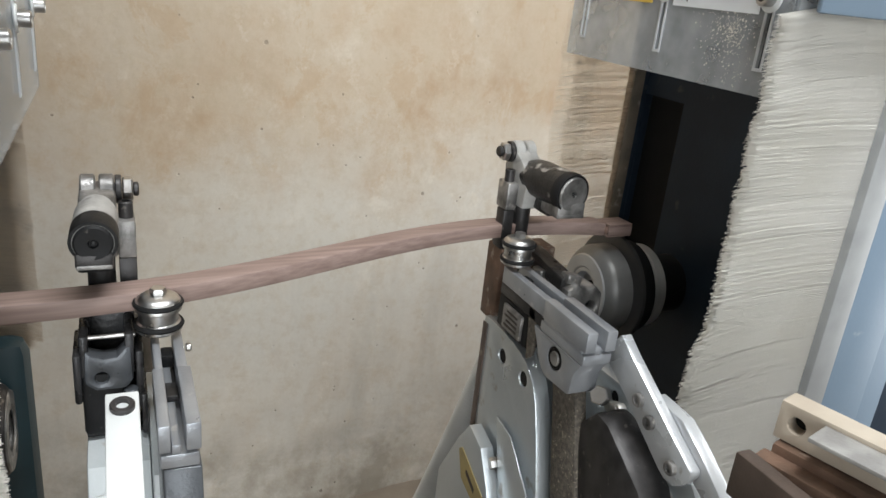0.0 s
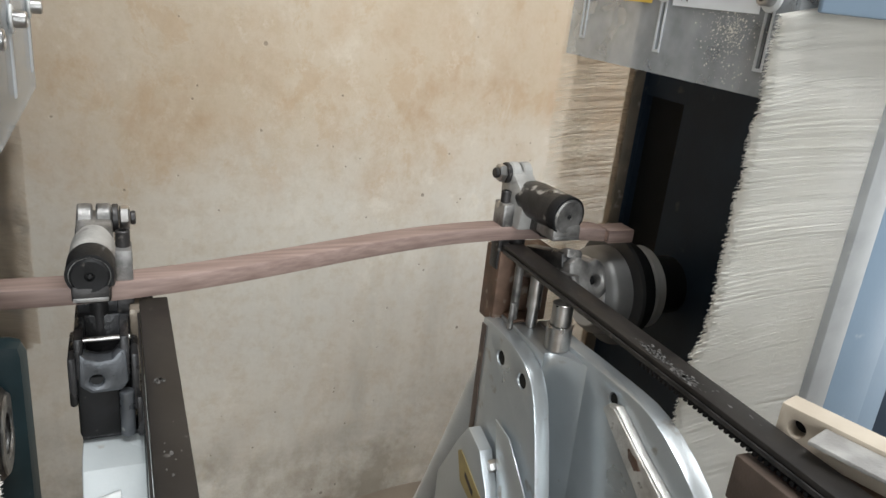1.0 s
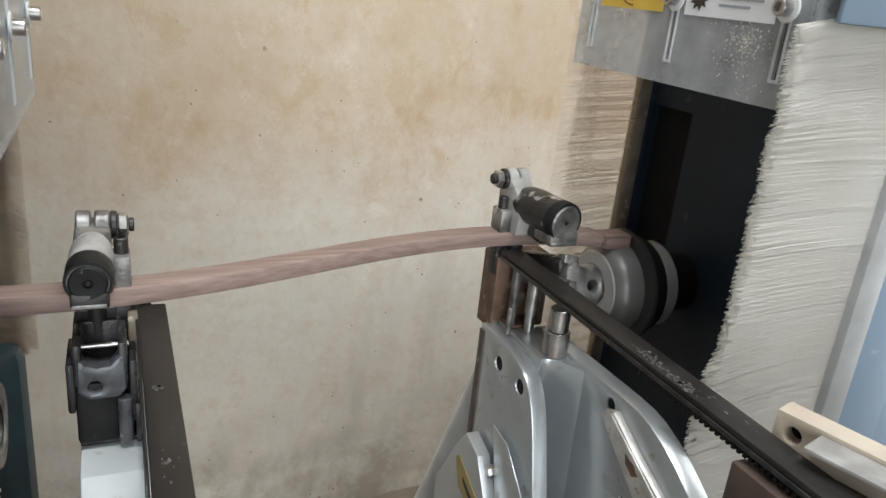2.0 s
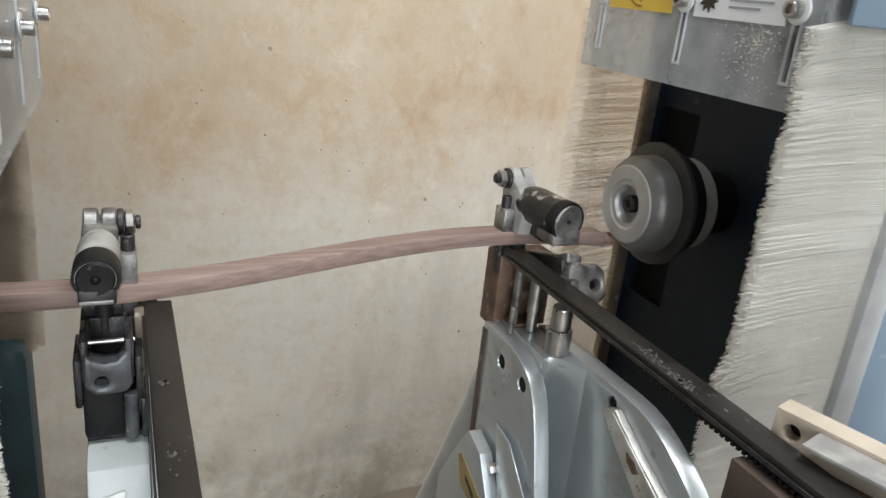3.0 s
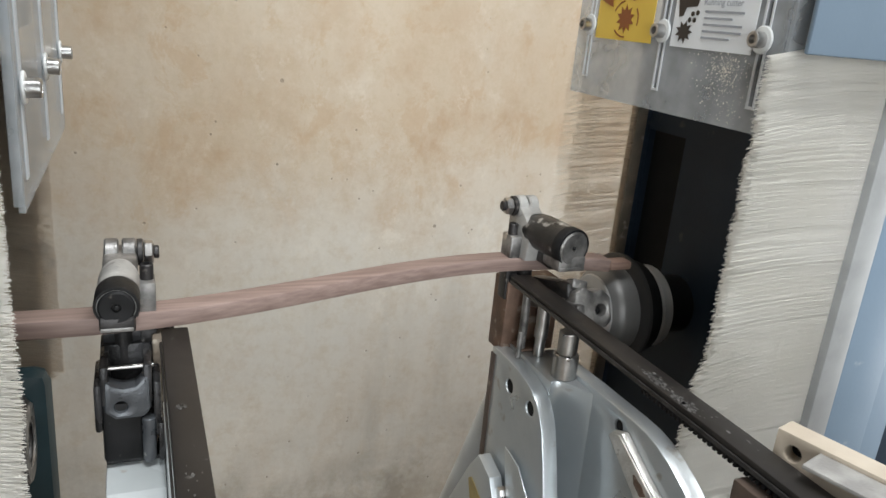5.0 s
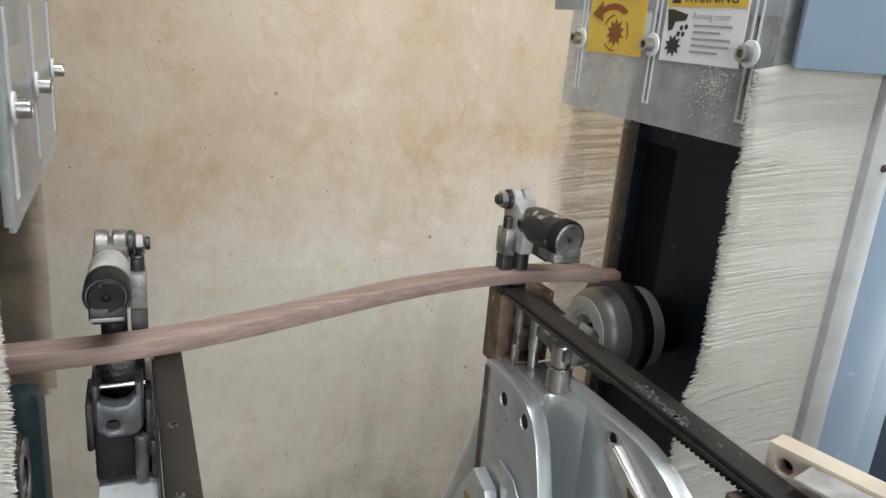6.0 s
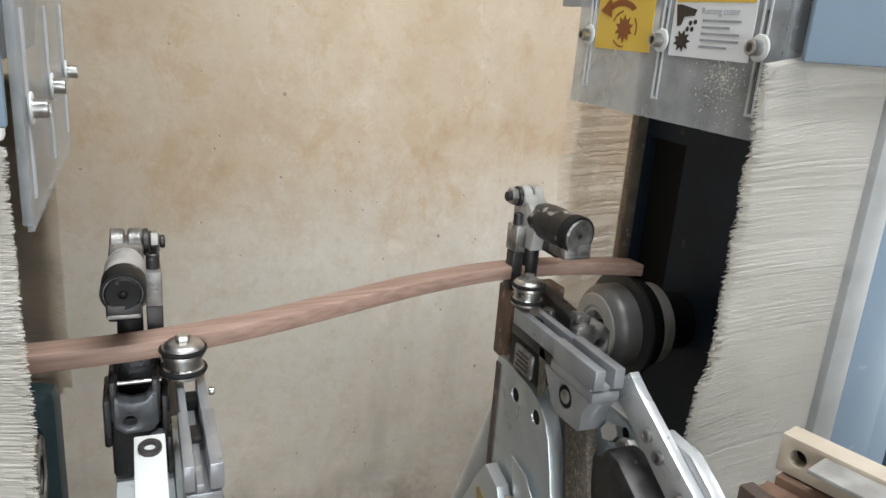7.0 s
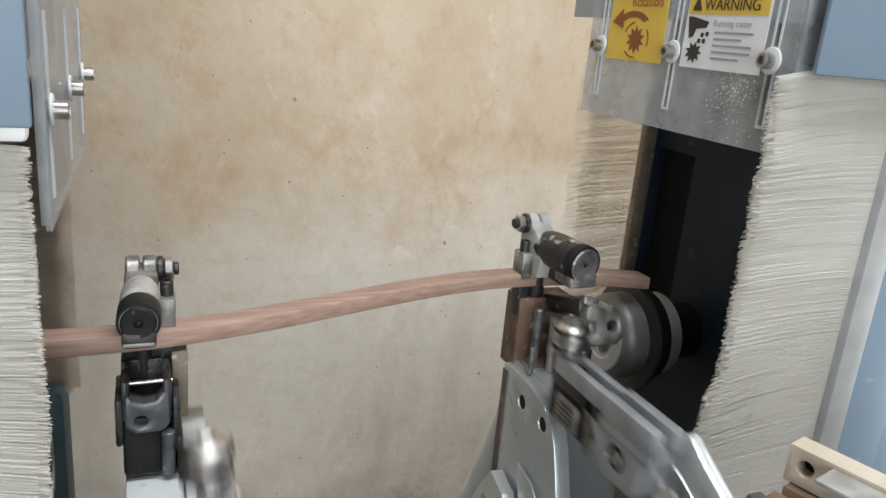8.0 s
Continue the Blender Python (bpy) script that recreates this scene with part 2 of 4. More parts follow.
    nt.links.new(bp.outputs["Normal"], b.inputs["Normal"])
    return m


WALL = wall_mat()


def clear_mat():
    m = bpy.data.materials.new("scratched_clear_plastic")
    m.use_nodes = True
    nt = m.node_tree
    b = nt.nodes["Principled BSDF"]
    b.inputs["Base Color"].default_value = (0.62, 0.64, 0.66, 1)
    b.inputs["Roughness"].default_value = 0.22
    tr = nt.nodes.new("ShaderNodeBsdfTransparent")
    tr.inputs[0].default_value = (0.9, 0.93, 0.95, 1)
    mx = nt.nodes.new("ShaderNodeMixShader")
    co = nt.nodes.new("ShaderNodeTexCoord")
    n = nt.nodes.new("ShaderNodeTexNoise")
    n.inputs["Scale"].default_value, n.inputs["Detail"].default_value = 30, 8
    nt.links.new(co.outputs["Object"], n.inputs["Vector"])
    mr = nt.nodes.new("ShaderNodeMapRange")
    mr.inputs["From Min"].default_value, mr.inputs["From Max"].default_value = 0.35, 0.75
    mr.inputs["To Min"].default_value, mr.inputs["To Max"].default_value = 0.32, 0.56
    nt.links.new(n.outputs["Fac"], mr.inputs["Value"])
    nt.links.new(mr.outputs["Result"], mx.inputs[0])
    nt.links.new(tr.outputs[0], mx.inputs[1])
    nt.links.new(b.outputs[0], mx.inputs[2])
    nt.links.new(mx.outputs[0], nt.nodes["Material Output"].inputs[0])
    return m


CLEAR = clear_mat()
FROST = mat("frosted_plastic_edge", (0.62, 0.64, 0.66), (0.54, 0.56, 0.58), 0.5)


def let_light_through(m, share, color):
    nt = m.node_tree
    tl = nt.nodes.new("ShaderNodeBsdfTranslucent")
    tl.inputs[0].default_value = (*color, 1)
    mx = nt.nodes.new("ShaderNodeMixShader")
    mx.inputs[0].default_value = share
    nt.links.new(nt.nodes["Principled BSDF"].outputs[0], mx.inputs[1])
    nt.links.new(tl.outputs[0], mx.inputs[2])
    nt.links.new(mx.outputs[0], nt.nodes["Material Output"].inputs[0])


let_light_through(BRISTLE, 0.58, (0.94, 0.93, 0.905))
let_light_through(BRISTLE_OLD, 0.8, (0.88, 0.82, 0.74))
let_light_through(BRISTLE_TIP, 0.75, (0.95, 0.94, 0.9))


# ---- mesh helpers ----
def part(name, bm, material, parent=None, label="", smooth=True):
    me = bpy.data.meshes.new(name)
    bm.to_mesh(me)
    bm.free()
    me.materials.append(material)
    if smooth:
        me.shade_smooth()
        me.set_sharp_from_angle(angle=radians(35))
    ob = new(name, me)
    if parent is not None:
        ob.parent = parent
    if label:
        tagged(ob, label)
    return ob


def thing(name, label, category, group="", kind=""):
    ob = new(name)
    ob.empty_display_size = 0.02
    return tagged(ob, label, category, group, kind)


def box(x0, x1, y0, y1, z0, z1, bevel=0.002, bm=None, turn=None):
    b = bmesh.new()
    bmesh.ops.create_cube(b, size=1)
    for v in b.verts:
        v.co = Vector((x0 + (v.co.x + 0.5) * (x1 - x0), y0 + (v.co.y + 0.5) * (y1 - y0), z0 + (v.co.z + 0.5) * (z1 - z0)))
    if bevel:
        bmesh.ops.bevel(b, geom=b.edges[:], offset=bevel, segments=2, affect="EDGES", profile=0.5)
    if turn:
        c = Vector(((x0 + x1) / 2, (y0 + y1) / 2, (z0 + z1) / 2))
        bmesh.ops.rotate(b, cent=c, matrix=Euler([radians(a) for a in turn]).to_matrix(), verts=b.verts)
    return merge(bm, b)


def merge(bm, b):
    if bm is None:
        return b
    tmp = bpy.data.meshes.new("tmp")
    b.to_mesh(tmp)
    b.free()
    bm.from_mesh(tmp)
    bpy.data.meshes.remove(tmp)
    return bm


def lathe(profile, p0, p1, seg=40, bm=None):
    """A turned shape: profile of (distance along the axis, radius), the axis from p0 towards p1."""
    b = bmesh.new()
    p0, p1 = Vector(p0), Vector(p1)
    rot = (p1 - p0).to_track_quat("Z", "Y").to_matrix()
    rings = []
    for d, r in profile:
        if r < 1e-6:
            rings.append([b.verts.new(p0 + rot @ Vector((0, 0, d)))])
        else:
            rings.append([b.verts.new(p0 + rot @ Vector((r * math.cos(2 * math.pi * k / seg), r * math.sin(2 * math.pi * k / seg), d))) for k in range(seg)])
    for a, c in zip(rings, rings[1:]):
        for k in range(seg):
            j = (k + 1) % seg
            if len(a) == 1 and len(c) > 1:
                b.faces.new((a[0], c[j], c[k]))
            elif len(c) == 1 and len(a) > 1:
                b.faces.new((a[k], a[j], c[0]))
            elif len(a) > 1:
                b.faces.new((a[k], a[j], c[j], c[k]))
    bmesh.ops.recalc_face_normals(b, faces=b.faces)
    return merge(bm, b)


def rod(p0, p1, r, bevel=0.0008, seg=28, bm=None):
    d = (Vector(p1) - Vector(p0)).length
    e = min(bevel, r * 0.4, d * 0.4)
    return lathe([(0, 0), (0, r - e), (e, r), (d - e, r), (d, r - e), (d, 0)], p0, p1, seg, bm)


def hexnut(p0, p1, r, bm=None):
    d = (Vector(p1) - Vector(p0)).length
    e = min(0.0012, d * 0.3)
    return lathe([(0, 0), (0, r * 0.86), (e, r), (d - e, r), (d, r * 0.86), (d, 0)], p0, p1, 6, bm)


def cap_screw(p0, p1, r, bm=None):
    """A socket head: recessed at its outer end."""
    d = (Vector(p1) - Vector(p0)).length
    return lathe([(0, 0), (0, r), (d - 0.0008, r), (d, r - 0.0008), (d, r * 0.55), (d * 0.45, r * 0.5), (d * 0.45, 0)], p0, p1, 24, bm)


def circle2(cx, cy, r, n=20):
    return [(cx + r * math.cos(2 * math.pi * k / n), cy + r * math.sin(2 * math.pi * k / n)) for k in range(n)]


def plate(outline, holes, place, thick, bevel=0.0012, bm=None):
    """A flat plate with real holes. outline and holes are (u, v); place(u, v, w) gives the point, w from 0 to thick."""
    b = bmesh.new()
    edges = []
    for loop in (outline, *holes):
        vs = [b.verts.new(Vector((u, v, 0))) for u, v in loop]
        edges += [b.edges.new((vs[i], vs[(i + 1) % len(vs)])) for i in range(len(vs))]
    bmesh.ops.triangle_fill(b, use_beauty=True, use_dissolve=False, edges=edges)
    got = bmesh.ops.extrude_face_region(b, geom=b.faces[:])
    for v in got["geom"]:
        if isinstance(v, bmesh.types.BMVert):
            v.co.z = thick
    for v in b.verts:
        v.co = Vector(place(v.co.x, v.co.y, v.co.z))
    bmesh.ops.recalc_face_normals(b, faces=b.faces)
    if bevel:
        sharp = [e for e in b.edges if len(e.link_faces) == 2 and e.calc_face_angle(0) > 0.9]
        bmesh.ops.bevel(b, geom=sharp, offset=bevel, segments=2, affect="EDGES", profile=0.5)
    return merge(bm, b)


def tube(points, r, seg=12, bm=None):
    b = bmesh.new()
    pts = [Vector(p) for p in points]
    rings = []
    for i, p in enumerate(pts):
        d = pts[min(i + 1, len(pts) - 1)] - pts[max(i - 1, 0)]
        rot = d.to_track_quat("Z", "Y").to_matrix()
        rr = r(i) if callable(r) else r
        rings.append([b.verts.new(p + rot @ Vector((rr * math.cos(2 * math.pi * k / seg), rr * math.sin(2 * math.pi * k / seg), 0))) for k in range(seg)])
    for a, c in zip(rings, rings[1:]):
        for k in range(seg):
            j = (k + 1) % seg
            b.faces.new((a[k], a[j], c[j], c[k]))
    b.faces.new(rings[0][::-1])
    b.faces.new(rings[-1])
    return merge(bm, b)


def text_mesh(name, words, size, m, material, parent):
    cu = bpy.data.curves.new(name, "FONT")
    cu.body, cu.size, cu.extrude = words, size, 0.0001
    tmp = new("lettering_source", cu)
    me = bpy.data.meshes.new_from_object(tmp.evaluated_get(bpy.context.evaluated_depsgraph_get()))
    bpy.data.objects.remove(tmp)
    me.materials.clear()
    me.materials.append(material)
    me.transform(m)
    ob = new(name, me)
    ob.parent = parent
    return ob


def thin(parent, name, material, place, loops, w0, label="", t=0.0003):
    return part(name, plate(loops[0], loops[1:], lambda u, v, w: place(u, v, w0 + w), t, 0), material, parent, label, smooth=False)


def rect2(u0, u1, v0, v1):
    return [(u0, v0), (u1, v0), (u1, v1), (u0, v1)]

# ---- the room ----
def slab(name, bm, material, label, category):
    return tagged(part(name, bm, material, smooth=False), label, category, kind="structure")


def subdivided_wall():
    b = bmesh.new()
    n, k = 90, 60
    vs = [[b.verts.new(Vector((-2.6 + 5.2 * i / n, 0, 3.0 * j / k))) for i in range(n + 1)] for j in range(k + 1)]
    for j in range(k):
        for i in range(n):
            b.faces.new((vs[j][i], vs[j][i + 1], vs[j + 1][i + 1], vs[j + 1][i]))
    for v in b.verts:
        v.co.y = 0.012 * noise.noise(v.co * 1.7) + 0.004 * noise.noise(v.co * 6)
        if v.co.z < 0.06:
            v.co.y -= 0.02 + 0.015 * noise.noise(v.co * 5)
    back = bmesh.ops.extrude_face_region(b, geom=b.faces[:])
    for v in back["geom"]:
        if isinstance(v, bmesh.types.BMVert):
            v.co.y = 0.15
    bmesh.ops.recalc_face_normals(b, faces=b.faces)
    return b


wall_north = tagged(part("wall_north", subdivided_wall(), WALL), "stained ochre and grey limewashed plaster wall behind the machine", "wall", kind="structure")
wall_north.matrix_world = pose(0.3, 1.42, 0, 0, 0, 4)
slab("floor", box(-2.6, 1.95, -3, 1.75, -0.1, 0, 0), FLOOR, "dusty brown concrete workshop floor", "floor")
slab("ceiling", box(-2.6, 1.95, -3, 1.75, 3.0, 3.1, 0), PLASTER, "plain pale workshop ceiling", "ceiling")
slab("wall_west", box(-2.75, -2.6, -3, 1.75, 0, 3.0, 0), PLASTER, "plain pale plaster wall", "wall")
east = box(1.80, 1.95, -3, -0.15, 0, 3.0, 0)
box(1.80, 1.95, 1.25, 1.75, 0, 3.0, 0, east)
box(1.80, 1.95, -0.15, 1.25, 0, 0.55, 0, east)
box(1.80, 1.95, -0.15, 1.25, 1.95, 3.0, 0, east)
slab("wall_east", east, PLASTER, "plain pale plaster wall with a window opening", "wall")
south = box(-2.6, -1.65, -3.15, -3, 0, 3.0, 0)
box(0.75, 1.95, -3.15, -3, 0, 3.0, 0, south)
box(-1.65, 0.75, -3.15, -3, 2.7, 3.0, 0, south)
slab("wall_south", south, PLASTER, "plain pale plaster wall with a wide open doorway", "wall")


# ---- curved workpieces ----
def wood_front(x):
    """The front edge of the bent slat in plan."""
    u = (x - 0.36) / 0.5
    s = 0.6225 - 0.40 * u * u if u > 0 else 0.6225 - 0.045 * (1 - math.cos(min(-u * 0.5 / 0.42, 1) * math.pi))
    return s


def slat(name, label, tenon):
    b = bmesh.new()
    xs = [-0.135 + 0.63 * i / 48 for i in range(49)]
    if tenon:
        xs = [x for x in xs if -0.10 < x < 0.462]
        xs = [-0.101] + xs + [0.463]
    rings = []
    for x in xs:
        y = wood_front(x)
        rings.append([b.verts.new(Vector(p)) for p in ((x, y, 0.960), (x, y + 0.024, 0.960), (x, y + 0.024, 0.9740), (x, y, 0.9740))])
    for a, c in zip(rings, rings[1:]):
        for k in range(4):
            j = (k + 1) % 4
            b.faces.new((a[k], c[k], c[j], a[j]))
    b.faces.new(rings[0][::-1])
    b.faces.new(rings[-1])
    bmesh.ops.recalc_face_normals(b, faces=b.faces)
    bmesh.ops.bevel(b, geom=[e for e in b.edges if len(e.link_faces) == 2 and e.calc_face_angle(0) > 0.9], offset=0.0012, segments=2, affect="EDGES", profile=0.5)
    root = thing(name, label, "wood slat", "bent wooden slats")
    part("slat_body", b, WOOD if tenon else WOOD_FRESH, root)
    if not tenon:
        for x in (-0.1353, 0.4950):
            y = wood_front(x)
            part("end_grain", box(x, x + 0.0006, y + 0.001, y + 0.023, 0.961, 0.9730, 0), WOOD, root, "rough sawn end grain")
    if tenon:
        for x0, x1, y in ((0.462, 0.494, wood_front(0.478)), (-0.135, -0.10, wood_front(-0.118))):
            part("tenon", box(x0, x1 - 0.005 if x0 > 0 else x1, y + 0.003, y + 0.021, 0.9620, 0.9720, 0.003), WOOD_FRESH, root, "freshly cut rounded tenon")
    return root


slat_first = slat("bent_wood_slat", "curved reddish hardwood slat with cut tenons held in the clamps", True)
slat_next = slat("bent_wood_slat", "curved reddish hardwood slat with square uncut ends", False)


def offcut(x0, x1):
    root = thing("wood_offcut", "thin reddish waste wood round the end of the slat", "offcut", "offcuts")
    y = wood_front((x0 + x1) / 2)
    part("upper_waste", box(x0, x1, y, y + 0.024, 0.9722, 0.9740, 0.0005), WOOD, root)
    part("lower_waste", box(x0, x1, y, y + 0.024, 0.960, 0.9618, 0.0005), WOOD, root)
    part("front_waste", box(x0, x1, y, y + 0.0028, 0.9620, 0.9720, 0.0005), WOOD, root)
    return root


offcut_right = offcut(0.4632, 0.4945)
offcut_left = offcut(-0.135, -0.1012)


# ---- milling heads ----
def bristles(name, parent, tip, base, y, z0, z1, material, count, bump_z, label, thick=1.0):
    """A curtain of fibres from the holder at x = base to the free ends at x = tip."""
    rnd = random.Random(int(abs(tip * 1e4)) + int(y * 1e3))
    verts, faces = [], []
    span = tip - base
    for i in range(count):
        z = z0 + (z1 - z0) * rnd.random()
        yy = y + 0.007 * (rnd.random() - 0.5)
        clump = noise.noise(Vector((z * 26, y * 9, tip * 3)))
        fine_n = noise.noise(Vector((z * 110, yy * 90, 3.1)))
        length = 1.0 + 0.018 * clump + 0.008 * fine_n - 0.012 * rnd.random() + (0.058 * rnd.random() if rnd.random() < 0.3 else 0.0)
        if z < bump_z:
            length += 0.055 * min((bump_z - z) / 0.02, 1.0)
        sag = -0.010 + 0.016 * noise.noise(Vector((z * 11, 7.7, tip))) + 0.0014 * (rnd.random() - 0.5)
        out = 0.0022 * clump + 0.001 * (rnd.random() - 0.5)
        w = (0.00028 + 0.00022 * rnd.random()) * thick
        k = len(verts)
        for s in (0.0, 0.35, 0.7, 1.0):
            x = base + span * length * s
            ww = w * (1.0 if s < 0.9 else 0.55)
            yb, zb = yy + out * s * s, z + sag * s * s
            verts += [(x, yb, zb - ww), (x, yb - ww * 1.3, zb + ww * 0.6), (x, yb + ww * 1.3, zb + ww * 0.6)]
        for s in range(3):
            a = k + 3 * s
            for e in range(3):
                f = (e + 1) % 3
                faces.append((a + e, a + f, a + 3 + f, a + 3 + e))
    me = bpy.data.meshes.new(name)
    me.from_pydata(verts, [], faces)
    me.materials.append(material)
    ob = new(name, me)
    ob.parent = parent
    return tagged(ob, label, kind="stuff")


def cutter(name, label, x0, y, z, sign, ring, body):
    root = thing(name, label, "cutter", "milling cutters")
    p, d = Vector((x0, y, z)), Vector((sign, 0, 0))
    part("front_ring", lathe([(0.013, 0.0), (0.013, 0.020), (0.002, 0.0235), (0, 0.026), (0.0, 0.0385), (0.0015, 0.040), (0.0015, 0.02)], p, p + d, 72), ring, root, "bright turned steel ring")
    part("centre_bolt", cap_screw(p + d * 0.013, p + d * 0.003, 0.009), STEEL_DARK, root)
    part("cutter_neck", lathe([(0.002, 0.02), (0.002, 0.0400), (0.006, 0.0450), (0.011, 0.0485), (0.014, 0.0495), (0.031, 0.0500), (0.031, 0.02)], p, p + d, 72), body, root, "grey turned cutter body")
    part("cutter_disc", lathe([(0.0315, 0.02), (0.0315, 0.060), (0.033, 0.0630), (0.0375, 0.0630), (0.0395, 0.060), (0.0395, 0.02)], p, p + d, 72), DISC, root, "dark blurred spinning knife disc")
    part("knife_drum", lathe([(0.040, 0.02), (0.040, 0.052), (0.043, 0.054), (0.058, 0.053), (0.061, 0.047), (0.064, 0.040), (0.064, 0.02)], p, p + d, 64), BLACK, root, "black knife drum")
    part("rear_ring", lathe([(0.0645, 0.02), (0.0645, 0.045), (0.0665, 0.0475), (0.077, 0.0475), (0.079, 0.045), (0.079, 0.02)], p, p + d, 56), PALE_RING, root, "pale grey ring")
    part("shaft", rod(p + d * 0.0795, p + d * 0.25, 0.034, 0.001, 40), BLACK, root, "dark spindle nose")
    return root


def head(sign, xs, guard_x, dz, y_near, y_far, gy0, gy1, side, far_u, zt):
    """One milling head. xs(u): u metres inwards from the bristle tips."""
    root = thing("milling_machine", f"blue-grey milling head cabinet with white brush curtains and clear guard", "milling machine", "milling machines")

    def bx(u0, u1, y0, y1, z0, z1, bevel=0.002):
        a, c = sorted((xs(u0), xs(u1)))
        return box(a, c, y0, y1, z0 + dz, z1 + dz, bevel)

    part("front_panel", bx(0.151, 0.2546, y_near + 0.002, y_near + 0.008, 0.30, zt), BLUE, root, "blue-grey painted sheet steel panel")
    part("front_upper_panel", bx(0.012 if sign > 0 else -0.0105, 0.62, y_near - 0.0175, y_near - 0.0125, zt - 0.006 if sign > 0 else zt + 0.010, 1.62), BLUE, root, "blue-grey painted sheet steel panel")
    part("panel_fold", bx(0.152, 0.209, y_near - 0.009, y_near + 0.0015, 0.30, zt - 0.0065), BLUE, root, "raised blue-grey door edge")
    part("brush_holder", bx(0.1225, 0.149, y_near - 0.012, y_near + 0.010, 0.55, zt - 0.007, 0.002), HOLDER, root, "aluminium brush holder strip")
    if sign > 0:
        for z in (1.133, 1.198):
            part("strip_screw", cap_screw((xs(0.139), y_near - 0.0122, z), (xs(0.139), y_near - 0.0145, z), 0.0032), STEEL_DARK, root, "dark screw")
    # recessed and inner sheets get their shade from the dark colour
    part("rear_panel", bx(0.2550, 0.62, y_near + 0.022, y_near + 0.028, 0.30, zt), INNER_SHADE, root, "recessed rear panel with shade put into its dark colour")
    part("far_panel", bx(0.16, 0.62, y_far - 0.004, y_far + 0.004, 0.30, 1.62), INNER_SHADE, root)
    part("far_brush_holder", bx(0.146, 0.163, y_far - 0.004, y_far + 0.010, 0.60, zt - 0.001, 0.002), TAN, root, "tan dusty brush holder strip")
    part("pedestal", bx(0.20, 0.60, y_near + 0.03, y_far - 0.03, -dz, 0.2995, 0.003), BLUE, root)
    # inner wall with the spindle slot
    pl = lambda u, v, w: (xs(0.166 + w), u, v + dz)
    sy0, sy1 = y_far - 0.075, y_far - 0.0075
    part("inner_wall", plate(rect2(y_near + 0.006, y_far - 0.006, 0.30, 1.60), [rect2(sy0, sy1, 0.86, 1.092)], pl, 0.004, 0), INNER_SHADE, root, "inner wall with a spindle slot, shade put into its dark colour", smooth=False)
    # added black sheet: paints the darkness seen through the slot
    part("slot_shade_sheet", bx(0.178, 0.182, sy0 - 0.02, sy1 + 0.003, 0.8, 1.11, 0), HOLE_SHADE, root, "black sheet standing for the shade behind the slot")
    part("inner_rib", bx(0.150, 0.164, y_near + 0.045, y_near + 0.051, 0.84, 1.13, 0.001), INNER_SHADE, root)
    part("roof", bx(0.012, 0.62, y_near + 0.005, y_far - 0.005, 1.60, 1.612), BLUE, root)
    part("base_tray", bx(0.02, 0.62, y_near + 0.01, y_far - 0.01, 0.45, 0.47), INNER_SHADE, root)
    # upper side panel behind the guard
    part("side_panel", bx(0.016, 0.022, y_near + 0.005, y_far - 0.005, 1.235, 1.598, 0.001), PALE_BLUE, root, "pale blue-grey upper side panel")
    if sign < 0:
        part("clamping_strip", bx(-0.0065, 0.16, y_near - 0.006, y_near + 0.006, zt + 0.001, zt + 0.0115, 0.003), WHITE, root, "white clamping strip over the brush")
    # brush curtains
    bristles("near_brush", root, xs(0.0), xs(0.126), y_near, 0.62, zt + 0.005 + dz, BRISTLE, 32000, 0.975 if sign > 0 else 0.2, "white nylon brush curtain", 0.75)
    bristles("near_brush_backing", root, xs(0.03), xs(0.126), y_near + 0.011, 0.62, zt + 0.003 + dz, BRISTLE, 8000, 0.2, "white nylon brush curtain")
    bristles("far_brush", root, xs(far_u + 0.012), xs(0.164), y_far, 0.70 if sign > 0 else 0.80, zt - 0.003 + dz, BRISTLE_OLD if sign > 0 else BRISTLE_BROWN, 4400 if sign > 0 else 9000, 0.2, "brown dusty brush curtain", 0.14 if sign > 0 else 0.3)
    bristles("far_brush_edge", root, xs(far_u), xs(far_u + 0.05), y_far + 0.012, 0.80, zt - 0.003 + dz, BRISTLE_TIP if sign > 0 else BRISTLE_BROWN, 1000 if sign > 0 else 3500, 0.2, "white brush edge" if sign > 0 else "brown brush edge", 0.2)
    if sign < 0:
        part("cutter_hood", bx(0.0205, 0.10, y_far - 0.05, y_far - 0.014, 0.62, 0.892, 0.016), TEAL, root, "dark teal cutter hood")
    # clear guard
    screws = [gy0 + 0.02 + (gy1 - gy0 - 0.045) * k / 2 for k in range(3)]
    zb, ztop = 1.137 + dz, 1.33 + dz
    slots = []
    for y in screws:
        slots.append([(y - 0.0028, zb + 0.020), (y + 0.0028, zb + 0.020), (y + 0.0028, ztop - 0.06), (y - 0.0028, ztop - 0.06)])
    gp = lambda u, v, w: (guard_x + sign * w, u, v)
    guard = part("guard", plate(rect2(gy0, gy1, zb, ztop), slots, gp, 0.004, 0.0004), CLEAR, root, "scratched clear polycarbonate guard with three slots", smooth=False)
    for y in screws:
        part("slot_rim", plate(rect2(y - 0.0045, y + 0.0045, zb + 0.018, ztop - 0.058), [rect2(y - 0.0026, y + 0.0026, zb + 0.0202, ztop - 0.0602)], lambda u, v, w: (guard_x - sign * (0.0008 - w), u, v), 0.0012, 0), FROST, guard, smooth=False)
        zc = zb + (0.070 if sign > 0 else 0.075)
        part("washer", rod((guard_x - sign * 0.0008, y, zc), (guard_x - sign * 0.003, y, zc), 0.0105), WHITE, root, "white washer")
        part("screw", cap_screw((guard_x - sign * 0.003, y, zc), (guard_x - sign * 0.012, y, zc), 0.0062), STEEL, root, "steel socket screw")
